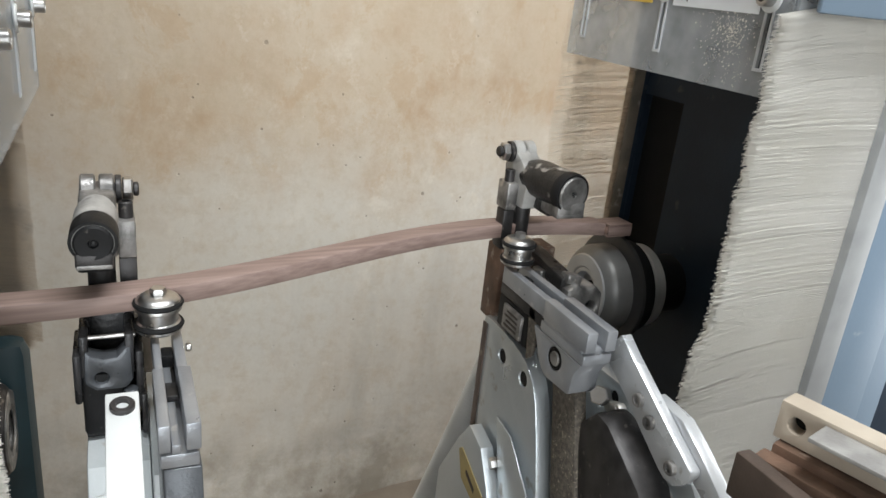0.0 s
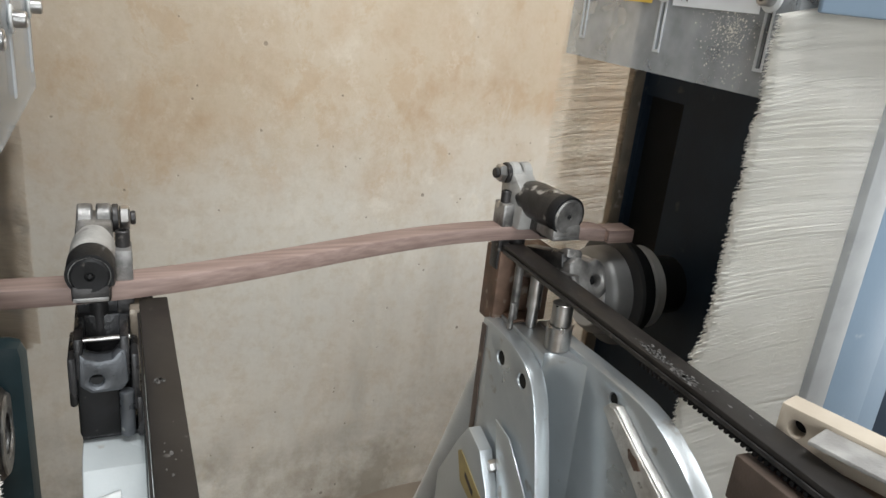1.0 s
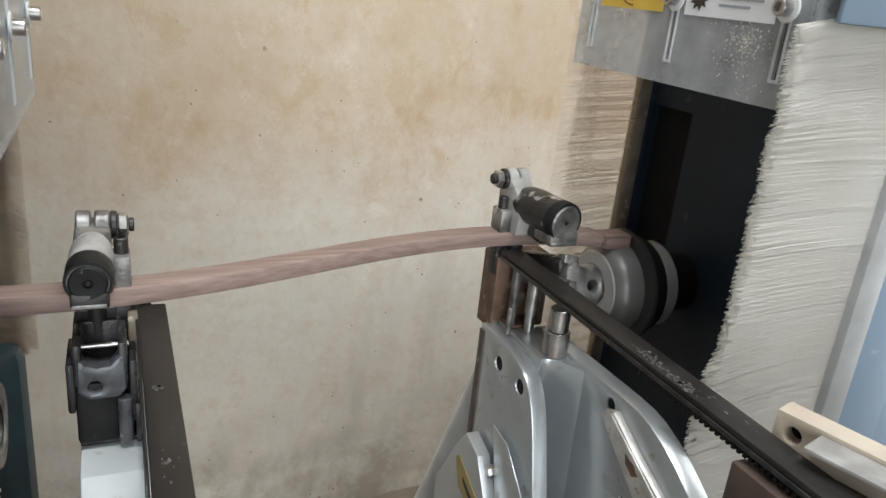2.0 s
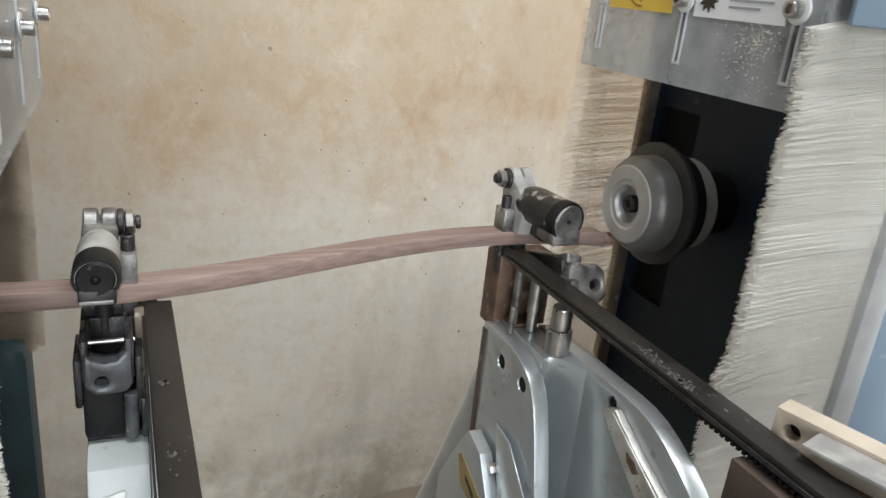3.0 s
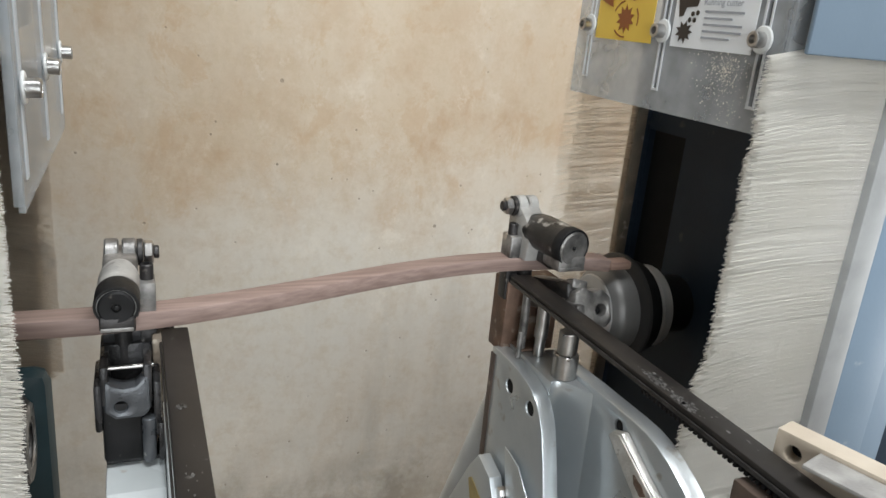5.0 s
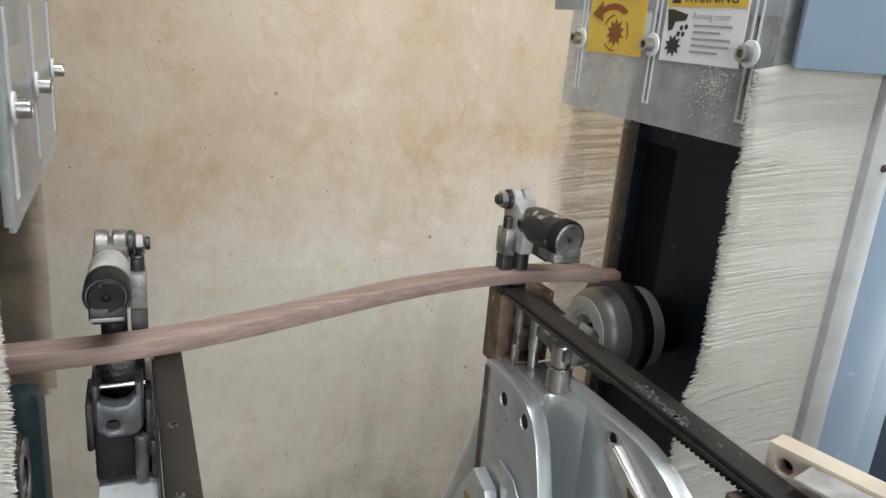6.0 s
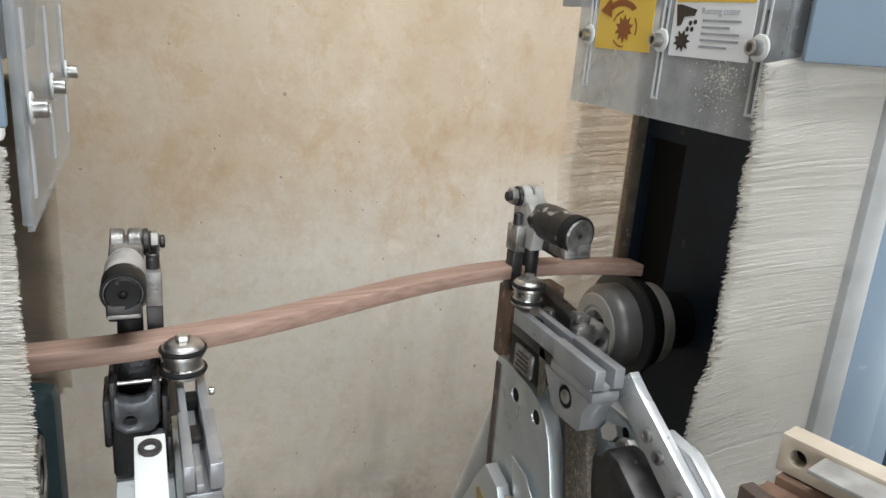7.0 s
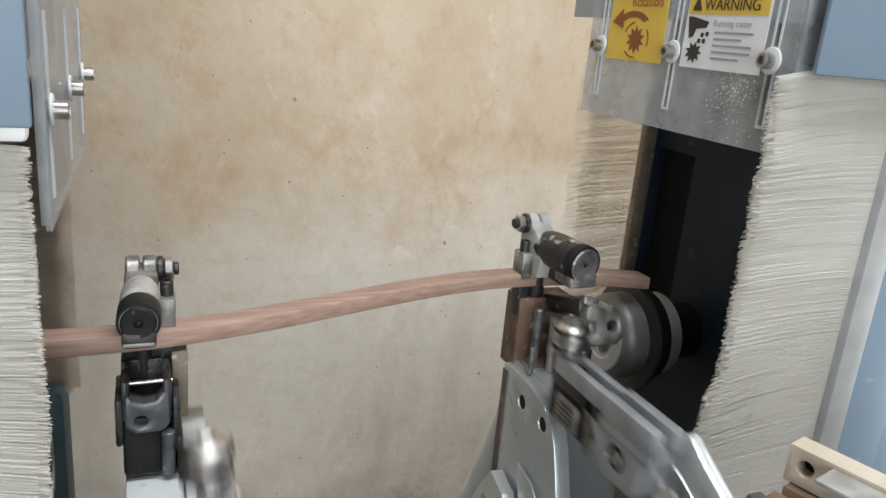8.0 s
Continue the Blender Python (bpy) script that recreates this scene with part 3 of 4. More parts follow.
        if sign > 0:
            part("spacer", rod((guard_x + sign * 0.0045, y, zc), (xs(0.0155), y, zc), 0.006), STEEL, root)
    edge = 0.02 if sign > 0 else 0.006
    part("guard_edge", box(min(guard_x, guard_x + sign * edge), max(guard_x, guard_x + sign * edge), gy0 - 0.005, gy0 - 0.001, zb + 0.005, ztop + 0.26, 0.001), CLEAR, root, "clear guard return edge")
    if side == "right":
        face = lambda u, v, w: (guard_x - sign * (0.0006 + w), u, v)
        y_a = part("rotation_sticker", plate(rect2(0.564, 0.656, zb + 0.058, zb + 0.126), [], face, 0.0004, 0), YELLOW, guard, "yellow sticker with a curved rotation arrow", smooth=False)
        face2 = lambda u, v, w: (guard_x - sign * (0.0012 + w), u, v)
        arrow = [(0.615 + 0.030 * math.cos(a), zb + 0.086 + 0.019 * math.sin(a)) for a in [0.5 + 2.0 * k / 12 for k in range(13)]]
        arrow2 = [(0.615 + 0.023 * math.cos(a), zb + 0.086 + 0.013 * math.sin(a)) for a in [2.4 - 1.8 * k / 12 for k in range(13)]]
        thin(y_a, "curved_arrow", RED_INK, face2, [arrow + arrow2], 0)
        thin(y_a, "arrow_head", RED_INK, lambda u, v, w: (guard_x - sign * (0.0018 + w), u, v), [[(0.650, zb + 0.094), (0.634, zb + 0.107), (0.630, zb + 0.088)]], 0)
        gear = [((0.608 + (0.0145 if k % 2 else 0.009) * math.cos(2 * math.pi * k / 20)), zb + 0.078 + (0.0135 if k % 2 else 0.008) * math.sin(2 * math.pi * k / 20)) for k in range(20)]
        thin(y_a, "cutter_symbol", RED_INK, face2, [gear], 0)
        for a in (0.4, 2.5, 4.6):
            arc = [(0.608 + 0.021 * math.cos(a + 0.12 * k), zb + 0.078 + 0.0175 * math.sin(a + 0.12 * k)) for k in range(9)]
            arc2 = [(0.608 + 0.0195 * math.cos(a + 0.12 * k), zb + 0.078 + 0.016 * math.sin(a + 0.12 * k)) for k in range(8, -1, -1)]
            thin(y_a, "guard_symbol", RED_INK, face2, [arc + arc2], 0)
        turn = lambda y, z: Matrix(((0, 0, -1, guard_x - 0.0024), (-1, 0, 0, y), (0, 1, 0, z), (0, 0, 0, 1)))
        text_mesh("lettering", "Rotation", 0.014, turn(0.620, zb + 0.109), RED_INK, y_a)
        w_a = part("warning_sticker", plate(rect2(0.438, 0.536, zb + 0.058, zb + 0.124), [], face, 0.0004, 0), PAPER, guard, "white and yellow warning sticker with a cut hand symbol", smooth=False)
        thin(w_a, "warning_band", YELLOW, face2, [rect2(0.440, 0.534, zb + 0.103, zb + 0.122)], 0, "yellow band")
        face3 = lambda u, v, w: (guard_x - sign * (0.0018 + w), u, v)
        text_mesh("lettering", "WARNING", 0.0135, turn(0.514, zb + 0.1065), INK, w_a)
        thin(w_a, "triangle_symbol", INK, face3, [[(0.529, zb + 0.106), (0.517, zb + 0.106), (0.523, zb + 0.119)]], 0)
        gear2 = [((0.520 + (0.011 if k % 2 else 0.0065) * math.cos(2 * math.pi * k / 18)), zb + 0.071 + (0.0095 if k % 2 else 0.0055) * math.sin(2 * math.pi * k / 18)) for k in range(18)]
        thin(w_a, "cutter_symbol", INK, face2, [gear2], 0)
        thin(w_a, "fingers_symbol", INK, face2, [[(0.533, zb + 0.101), (0.529, zb + 0.083), (0.524, zb + 0.084), (0.521, zb + 0.091), (0.508, zb + 0.092), (0.506, zb + 0.097), (0.526, zb + 0.101)]], 0)
        for u, v in ((0.512, 0.086), (0.509, 0.081), (0.515, 0.081), (0.506, 0.087)):
            thin(w_a, "chip_symbol", INK, face2, [circle2(u, zb + v, 0.0022, 7)], 0)
        text_mesh("lettering", "Running cutter", 0.0075, turn(0.499, zb + 0.0935), GREY_INK, w_a)
        for k in range(5):
            thin(w_a, "print_bar", GREY_INK, face2, [rect2(0.452 + 0.012 * (k % 3 == 1), 0.497, zb + 0.0875 - 0.0052 * k, zb + 0.0893 - 0.0052 * k)], 0)
        # caked dust on the guard
        rnd = random.Random(5)
        bmd = bmesh.new()
        for k in range(800):
            a, rr = rnd.random() * 6.283, abs(rnd.gauss(0, 0.020))
            y, z, s = 0.462 + rr * math.cos(a), zb + 0.045 + rr * 1.1 * math.sin(a), 0.0002 + 0.0007 * rnd.random() ** 3
            if zb + 0.003 < z < zb + 0.066 and gy0 + 0.004 < y:
                bmesh.ops.create_icosphere(bmd, subdivisions=1, radius=s, matrix=Matrix.Translation((guard_x - 0.0006, y, z)) @ Matrix.Diagonal((0.4, 1, 1, 1)))
        tagged(part("sawdust", bmd, DUST, guard, "pale sawdust flecks"), kind="stuff")
    return root


head_right = head(1, lambda u: 0.421 + u * 0.97, 0.435, 0.005, 0.40, 0.740, 0.408, 0.692, "right", 0.048, 1.206)
head_left = head(-1, lambda u: -0.0760 - u, -0.0705, -0.069, 0.40, 0.80, 0.485, 0.80, "left", 0.0125, 1.208)
cutter_right = cutter("milling_cutter", "large steel milling cutter on its spindle beside the slat end", 0.465, 0.632, 0.893, 1, TURNED, BODY)
cutter_left = cutter("milling_cutter", "large dark milling cutter beside the other slat end", -0.112, 0.72, 0.745, -1, STEEL_DULL, STEEL_DARK)


# ---- clamp stations ----
def clamp_head(name, x, y, z, nut_side, lean, fork_z, r):
    """The pressing arm: x, y, z is the middle of its front face; it points towards -y."""
    root = thing(name, "worn steel clamp arm with a round nose pressing on the slat", "clamp", "clamp arms")
    tail = Vector((x + lean, y + 0.080, z + 0.003))
    band = 0.0095 if nut_side < 0 else 0.020
    nose_mat, cap_mat = (WORN, STEEL_DULL) if nut_side < 0 else (DUSTY, BLACK)
    part("nose", lathe([(0.0, 0.0), (0.0, r - 0.0017), (0.0015, r), (0.046, r), (0.056, r - 0.001), (0.066, r - 0.0045), (0.066, 0)], (x, y, z), tail, 48), nose_mat, root, "worn round nose")
    part("nose_band", lathe([(-0.0008, r - 0.0015), (-0.0008, r + 0.0002), (0.0002, r + 0.0006), (band, r + 0.0006), (band + 0.001, r + 0.0001)], (x, y, z), tail, 48), BLACK, root, "dark band on the nose")
    part("end_cap", lathe([(-0.0005, 0), (-0.0005, 0.0025), (-0.0022, 0.0032), (-0.0026, r - 0.0034), (-0.0012, r - 0.002), (0.001, r - 0.002)], (x, y, z), tail, 40), cap_mat, root, "end cap with a centre mark")
    part("centre_mark", rod((x, y - 0.0030, z), (x, y + 0.002, z), 0.0018), BLACK, root)
    part("pressing_pad", box(x - 0.0115, x + 0.0115, y + 0.020, y + 0.056, z - 0.0290, z - r * 0.5, 0.0025), WORN if nut_side < 0 else BLACK, root, "flat pressing pad")
    part("flat_foot", box(x - r * 0.80, x + r * 0.80, y - 0.0022, y + 0.030, z - r * 1.28, z - r * 0.45, 0.002), cap_mat if nut_side < 0 else STEEL_DARK, root, "flat foot under the nose")
    part("foot_lip", box(x - r * 0.74, x + r * 0.74, y - 0.0032, y - 0.0023, z - r * 1.22, z - r * 1.02, 0.0003), STEEL_DULL, root, "worn bright lip")
    xf, yb, zf = tail.x, y + 0.082, z + fork_z
    neck = [(yb - 0.034, z - 0.030), (yb + 0.010, z - 0.030), (yb + 0.012, zf - 0.004), (yb + 0.004, zf + 0.006), (yb - 0.008, zf + 0.003), (yb - 0.026, z + 0.014), (yb - 0.040, z + 0.004)]
    part("neck", plate(neck, [], lambda u, v, w: (xf - 0.012 + w, u, v), 0.024, 0.003), CLAMP_GREY if nut_side < 0 else STEEL_DULL, root, "dusty pale cast neck")
    for k in (-1, 1):
        c = xf + k * 0.0062
        part("fork_cheek", lathe([(0, 0), (0, 0.0098), (0.0012, 0.0112), (0.0090, 0.0112), (0.0102, 0.0098), (0.0102, 0)], (c - 0.0051, yb, zf), (c + 0.1, yb, zf), 30), CLAMP_GREY if nut_side < 0 else STEEL_DULL, root, "dusty fork cheek")
    xn = xf + nut_side * 0.0116
    part("washer", rod((xn, yb, zf), (xn + nut_side * 0.0045, yb, zf), 0.0105), STEEL_DARK, root, "dark washer")
    part("nut", hexnut((xn + nut_side * 0.0047, yb, zf), (xn + nut_side * 0.0120, yb, zf), 0.0095), STEEL, root, "bright hexagon nut")
    part("bolt_end", rod((xn + nut_side * 0.0122, yb, zf), (xn + nut_side * 0.0160, yb, zf), 0.0052), STEEL_DARK, root)
    part("piston_rod", rod((xf, y + 0.068, z - 0.076), (xf, y + 0.068, z - 0.0302), 0.0095), STEEL_DARK, root, "dark piston rod")
    xg = xf + nut_side * 0.0180
    part("guide_block", box(xg - 0.0060, xg + 0.0060, y + 0.058, y + 0.080, z - 0.034, z - 0.006, 0.0015), STEEL_DULL, root, "dusty guide block")
    part("guide_screw", cap_screw((xg, y + 0.069, z - 0.006), (xg, y + 0.069, z + 0.006), 0.0050), STEEL_DARK, root, "dark socket screw")
    part("guide_rod", box(xg - 0.0060, xg + 0.0060, y + 0.060, y + 0.076, z - 0.076, z - 0.0345, 0.001), STEEL_DARK, root)
    return root


clamp_right = clamp_head("pneumatic_clamp", 0.386, 0.566, 1.003, -1, -0.013, 0.021, 0.0188)
clamp_left = clamp_head("pneumatic_clamp", -0.0215, 0.482, 1.003, 1, 0.002, 0.011, 0.0140)


def station(name, label):
    return thing(name, label, "clamp stand", "clamp stands")


def gripper_left(root):
    x, y = -0.016, 0.555
    part("column", box(x - 0.020, x + 0.020, y - 0.014, y + 0.010, 0.865, 0.948, 0.002), OILY, root, "dark oily steel column")
    part("support_block", box(x - 0.018, x + 0.018, y - 0.012, y + 0.004, 0.9485, 0.9595, 0.0015), OILY, root, "worn slat support")
    part("pivot_pin", rod((x - 0.020, y - 0.050, 0.9465), (x + 0.017, y - 0.050, 0.9465), 0.0016), STEEL, root, "bright pivot pin")
    for k in (-0.0165, 0.0125):
        part("pin_lug", box(x + k - 0.003, x + k + 0.003, y - 0.056, y - 0.018, 0.918, 0.950, 0.002), OILY, root)
    claw = [(-0.0165, 0.941), (-0.012, 0.936), (-0.004, 0.933), (0.004, 0.934), (0.0095, 0.940), (0.0135, 0.941), (0.0145, 0.915), (0.010, 0.908), (-0.010, 0.908), (-0.0175, 0.914)]
    part("clevis", plate([(x + u, v) for u, v in claw], [circle2(x - 0.006, 0.918, 0.0042)], lambda u, v, w: (u, y - 0.058 + w, v), 0.016, 0.003), PUSH_DARK, root, "worn grey clevis with a bolt hole")
    part("clevis_bolt", rod((x - 0.006, y - 0.052, 0.918), (x - 0.006, y - 0.043, 0.918), 0.0045), BLACK, root)
    part("side_lever", box(x - 0.0235, x - 0.0185, y - 0.06, y - 0.016, 0.900, 0.938, 0.002), OILY, root)
    part("side_bracket", box(x + 0.0160, x + 0.0215, y - 0.055, y - 0.010, 0.890, 0.935, 0.002), OILY, root, "grey side bracket")


def gripper_right(root):
    part("column", box(0.3515, 0.416, 0.624, 0.656, 0.865, 0.9475, 0.002), RUST, root, "rust-brown steel column")
    part("support_block", box(0.352, 0.372, 0.634, 0.650, 0.948, 0.9595, 0.0015), STEEL_DARK, root, "dark slat support block")
    part("support_screw", cap_screw((0.360, 0.642, 0.9596), (0.360, 0.642, 0.9598), 0.004), STEEL_DULL, root)
    part("piston", rod((0.381, 0.5425, 0.8768), (0.381, 0.5425, 0.9020), 0.0125), STEEL, root, "bright chrome piston rod")
    part("piston_neck", rod((0.381, 0.5425, 0.9022), (0.381, 0.5425, 0.925), 0.0100), STEEL, root, "bright chrome piston neck")
    part("guide_pin", lathe([(0, 0), (0, 0.0058), (0.020, 0.0058), (0.0205, 0.0072), (0.062, 0.0072), (0.062, 0)], (0.3795, 0.592, 0.8768), (0.3795, 0.592, 1.0), 28), STEEL, root, "stepped bright guide pin")
    part("guide_pin", rod((0.3655, 0.606, 0.8768), (0.3655, 0.606, 0.942), 0.0045), STEEL_DULL, root, "grey guide pin")
    part("guide_pin", rod((0.3555, 0.592, 0.8754), (0.3555, 0.592, 0.905), 0.0028), STEEL_DULL, root, "grey guide pin")
    part("chip_litter", box(0.362, 0.391, 0.600, 0.6225, 0.8768, 0.8800, 0.001), RUST, root, "rust-brown chips round the pins")


station_right = station("clamp_stand", "grey cast clamp stand with rusty steel column and holes")
station_left = station("clamp_stand", "pale grey cast clamp stand with dark oily column")


def bracket_right(root):
    side = [(0.630, 0.30), (0.630, 0.872), (0.616, 0.8735), (0.591, 0.8735), (0.566, 0.872), (0.550, 0.869), (0.538, 0.865), (0.5288, 0.8595), (0.520, 0.850), (0.5115, 0.836), (0.5007, 0.805), (0.4865, 0.755), (0.47, 0.66), (0.46, 0.30)]
    pl = lambda u, v, w: (0.345 + w, u, v)
    part("side_plate", plate(side, [circle2(0.584, 0.8474, 0.0078), circle2(0.539, 0.8462, 0.0078)], pl, 0.0165, 0.0014), CAST, root, "grey painted cast side plate with two holes")
    wing = [(0.60, 0.30), (0.60, 0.8775), (0.512, 0.8815), (0.4455, 0.8830), (0.424, 0.8825), (0.4076, 0.8795), (0.3888, 0.8730), (0.3695, 0.8635), (0.349, 0.850), (0.30, 0.80), (0.27, 0.70), (0.26, 0.30)]
    hole = [(0.460 + 0.0062 * math.cos(a), 0.8665 + 0.0068 * math.sin(a)) for a in [2 * math.pi * k / 18 for k in range(18)]]
    pl2 = lambda u, v, w: (0.392 + w, u, v)
    part("wing_plate", plate(wing, [hole], pl2, 0.018, 0.0014), CAST, root, "grey painted cast wing plate")
    # black plugs just inside the holes stand in for their inner shade
    for yh, zh in ((0.584, 0.8474), (0.539, 0.8462)):
        part("hole_shade_plug", rod((0.3470, yh, zh), (0.3605, yh, zh), 0.0076, 0), HOLE_SHADE, root, "black plug standing for the shade in a bolt hole")
    part("hole_shade_plug", rod((0.3945, 0.460, 0.8665), (0.4085, 0.460, 0.8665), 0.0060, 0), HOLE_SHADE, root, "black plug standing for the shade in a bolt hole")
    part("rusty_edge", box(0.3436, 0.3449, 0.620, 0.6298, 0.62, 0.866, 0.0004), BROWN, root, "rusty scraped edge")
    # solid body between the plates: flat top, concave front that runs into the wing
    b = bmesh.new()
    n, k = 14, 12
    grid = []
    for j in range(k + 1):
        z = 0.8765 - 0.57 * (j / k) ** 1.6
        row = []
        for i in range(n + 1):
            u = i / n
            drop = min(max(j - 1, 0) / 4, 1)
            y = 0.533 - 0.030 * u + (0.010 + 0.050 * drop) * math.sin(math.pi * u ** 0.8) - 0.02 * (0.8765 - z)
            row.append(b.verts.new(Vector((0.3617 + 0.0301 * u, y, z))))
        grid.append(row)
    for j in range(k):
        for i in range(n):
            b.faces.new((grid[j][i], grid[j][i + 1], grid[j + 1][i + 1], grid[j + 1][i]))
    got = bmesh.ops.extrude_face_region(b, geom=b.faces[:])
    for v in got["geom"]:
        if isinstance(v, bmesh.types.BMVert):
            v.co.y = 0.6235
    bmesh.ops.recalc_face_normals(b, faces=b.faces)
    bmesh.ops.bevel(b, geom=[e for e in b.edges if len(e.link_faces) == 2 and e.calc_face_angle(0) > 0.9], offset=0.0012, segments=2, affect="EDGES", profile=0.5)
    part("web", b, CAST, root, "grey cast body with a hollow front")
    strip = [(0.4620, 0.8585), (0.4560, 0.8660), (0.4440, 0.8705), (0.4061, 0.8500), (0.3698, 0.8340), (0.32, 0.805), (0.345, 0.775), (0.3982, 0.8130)]
    part("locking_strip", plate(strip, [], lambda u, v, w: (0.3918 - w, u, v), 0.0085, 0.0016), BRIGHT, root, "bright worn steel locking strip")
    part("strip_rib", plate([(0.4515, 0.8660), (0.4445, 0.8685), (0.3720, 0.8325), (0.33, 0.803), (0.337, 0.798), (0.3770, 0.8270)], [], lambda u, v, w: (0.3832 - w, u, v), 0.0016, 0.0006), BRIGHT, root, "polished rib on the strip")
    part("strip_rust", plate([(0.417, 0.8465), (0.404, 0.8440), (0.398, 0.8370), (0.404, 0.8330), (0.414, 0.8390)], [], lambda u, v, w: (0.3830 - w, u, v), 0.0022, 0.0007), RUST, root, "rusty patch")
    part("plate_bolt", hexnut((0.3445, 0.556, 0.738), (0.332, 0.556, 0.738), 0.0065), STEEL, root, "bright bolt")
    part("cover_strip", plate([(0.5676, 0.786), (0.534, 0.784), (0.49, 0.7526), (0.455, 0.70), (0.54, 0.70)], [], lambda u, v, w: (0.3412 - w - 0.10 * max(0.56 - u, 0) * 0.6, u, v), 0.0016, 0.0004), CAST, root, "bent grey cover strip")


gripper_right(station_right)


def gripper_jaw():
    root = thing("gripper_jaw", "oily grey lower gripper jaw with a chipped tip", "gripper jaw")
    part("upper_lever", box(0.382, 0.400, 0.555, 0.630, 0.930, 0.947, 0.004, turn=(6, 0, 0)), WORN, root, "dark oily upper lever")
    part("lower_lever", box(0.3755, 0.3845, 0.528, 0.622, 0.914, 0.927, 0.002, turn=(5, 0, 0)), STEEL_DULL, root, "grey lower lever")
    chunk = [(0.388, 0.905), (0.392, 0.930), (0.402, 0.937), (0.413, 0.930), (0.424, 0.934), (0.433, 0.925), (0.434, 0.900), (0.426, 0.894), (0.396, 0.893)]
    part("jaw_tip", plate(chunk, [circle2(0.421, 0.912, 0.0055, 14)], lambda u, v, w: (u - 0.007, 0.545 + w, v + 0.003), 0.026, 0.004), STEEL_DULL, root, "chipped grey jaw tip with a hole")
    part("jaw_plug", rod((0.414, 0.556, 0.915), (0.414, 0.566, 0.915), 0.006), BLACK, root)
    part("jaw_ridge", box(0.386, 0.404, 0.551, 0.566, 0.936, 0.946, 0.003, turn=(0, 12, 0)), STEEL_DULL, root)
    return root


jaw = gripper_jaw()
bracket_right(station_right)


def bracket_left(root):
    face = [(0.60, 0.30), (0.60, 0.864), (0.486, 0.866), (0.474, 0.862), (0.40, 0.74), (0.40, 0.30)]
    part("base_casting", plate(face, [], lambda u, v, w: (-0.034 + w, u, v), 0.041, 0.0015), BASE, root, "pale grey painted base casting")
    side = [(0.60, 0.30), (0.60, 0.874), (0.486, 0.878), (0.450, 0.866), (0.39, 0.74), (0.39, 0.30)]
    part("side_plate", plate(side, [], lambda u, v, w: (0.0075 + w, u, v), 0.020, 0.0015), BASE, root, "pale grey dusty side plate")
    part("front_pad", plate([(-0.034, 0.845), (-0.010, 0.850), (-0.010, 0.74), (-0.034, 0.74)], [], lambda u, v, w: (u, 0.4745 - 0.60 * (0.866 - v) - w, v), 0.002, 0.0006), WHITE, root, "worn white front face")
    part("guide_post", box(0.0005, 0.0125, 0.53, 0.575, 0.90, 0.955, 0.002), TAN, root, "tan dusty guide post")
    part("tray", box(-0.034, 0.0065, 0.505, 0.545, 0.8665, 0.8705, 0.001), OILY, root)
    part("black_column", box(-0.035, -0.008, 0.500, 0.540, 0.8710, 0.920, 0.003), BLACK, root, "black oily column")
    part("piston", rod((-0.0035, 0.500, 0.8710), (-0.0035, 0.500, 0.907), 0.0050), PUSH_DARK, root, "grey piston rod")
    part("piston_guard", box(0.0030, 0.0070, 0.495, 0.530, 0.8710, 0.903, 0.001), OILY, root)


gripper_left(station_left)
bracket_left(station_left)


# ---- extending rails ----
SCUFF = mat("rail_scuff", (0.15, 0.145, 0.14), (0.09, 0.087, 0.085), 0.6, 0.2, 300, 900, 0.1)


def rail(name, x0, x1, y_tip, scuffs):
    root = thing(name, "long black rail reaching under the slat", "rail", "extending rails")
    part("rail_top", box(x0, x1, y_tip - 0.62, y_tip, 0.9508, 0.9568, 0.0012), RAIL, root, "scuffed black rail with worn streaks")
    part("rail_web", box(x0 + 0.0015, x1 - 0.003, y_tip - 0.62, y_tip - 0.006, 0.9462, 0.9504, 0.0008), BLACK, root)
    part("tip_notch", box(x0 + 0.002, x0 + 0.010, y_tip + 0.0005, y_tip + 0.008, 0.947, 0.9560, 0.001), STEEL_DARK, root)
    part("edge_lip", box(x0 - 0.0018, x0 - 0.0003, y_tip - 0.62, y_tip - 0.004, 0.9490, 0.9525, 0.0004), STEEL_DARK, root)
    for k in range(52):
        part("rack_tooth", box(x0 + 0.0015, x0 + 0.010, y_tip - 0.23 - 0.005 * k, y_tip - 0.2275 - 0.005 * k, 0.9428, 0.9458, 0), BLACK, root, smooth=False)
    rnd = random.Random(11)
    flakes = bmesh.new()
    for dy, sx, sy, count in scuffs:
        for k in range(count):
            fx, fy = x0 + sx + 0.0022 * rnd.gauss(0, 1), y_tip - dy + sy * rnd.gauss(0, 1)
            if x0 + 0.001 < fx < x1 - 0.001 and fy < y_tip - 0.01:
                r = 0.0003 + 0.0009 * rnd.random() ** 2
                plate([(fx + r * (0.6 + 0.6 * rnd.random()) * math.cos(a), fy + 2.2 * r * (0.6 + 0.6 * rnd.random()) * math.sin(a)) for a in (0, 1.2, 2.5, 3.7, 5.0)], [], lambda u, v, w: (u, v, 0.9569 + w), 0.0002, 0, flakes)
    tagged(part("scuff_mark", flakes, SCUFF, root, "pale scuffs on the rail", smooth=False), kind="stuff")
    return root


rail_right = rail("extending_rail", 0.351, 0.3740, 0.620, ((0.234, 0.0070, 0.010, 110), (0.269, 0.0050, 0.008, 90), (0.10, 0.010, 0.03, 6), (0.32, 0.012, 0.03, 8)))
rail_left = rail("extending_rail", 0.0075, 0.0275, 0.546, ((0.124, 0.0085, 0.0015, 22), (0.19, 0.010, 0.015, 8)))


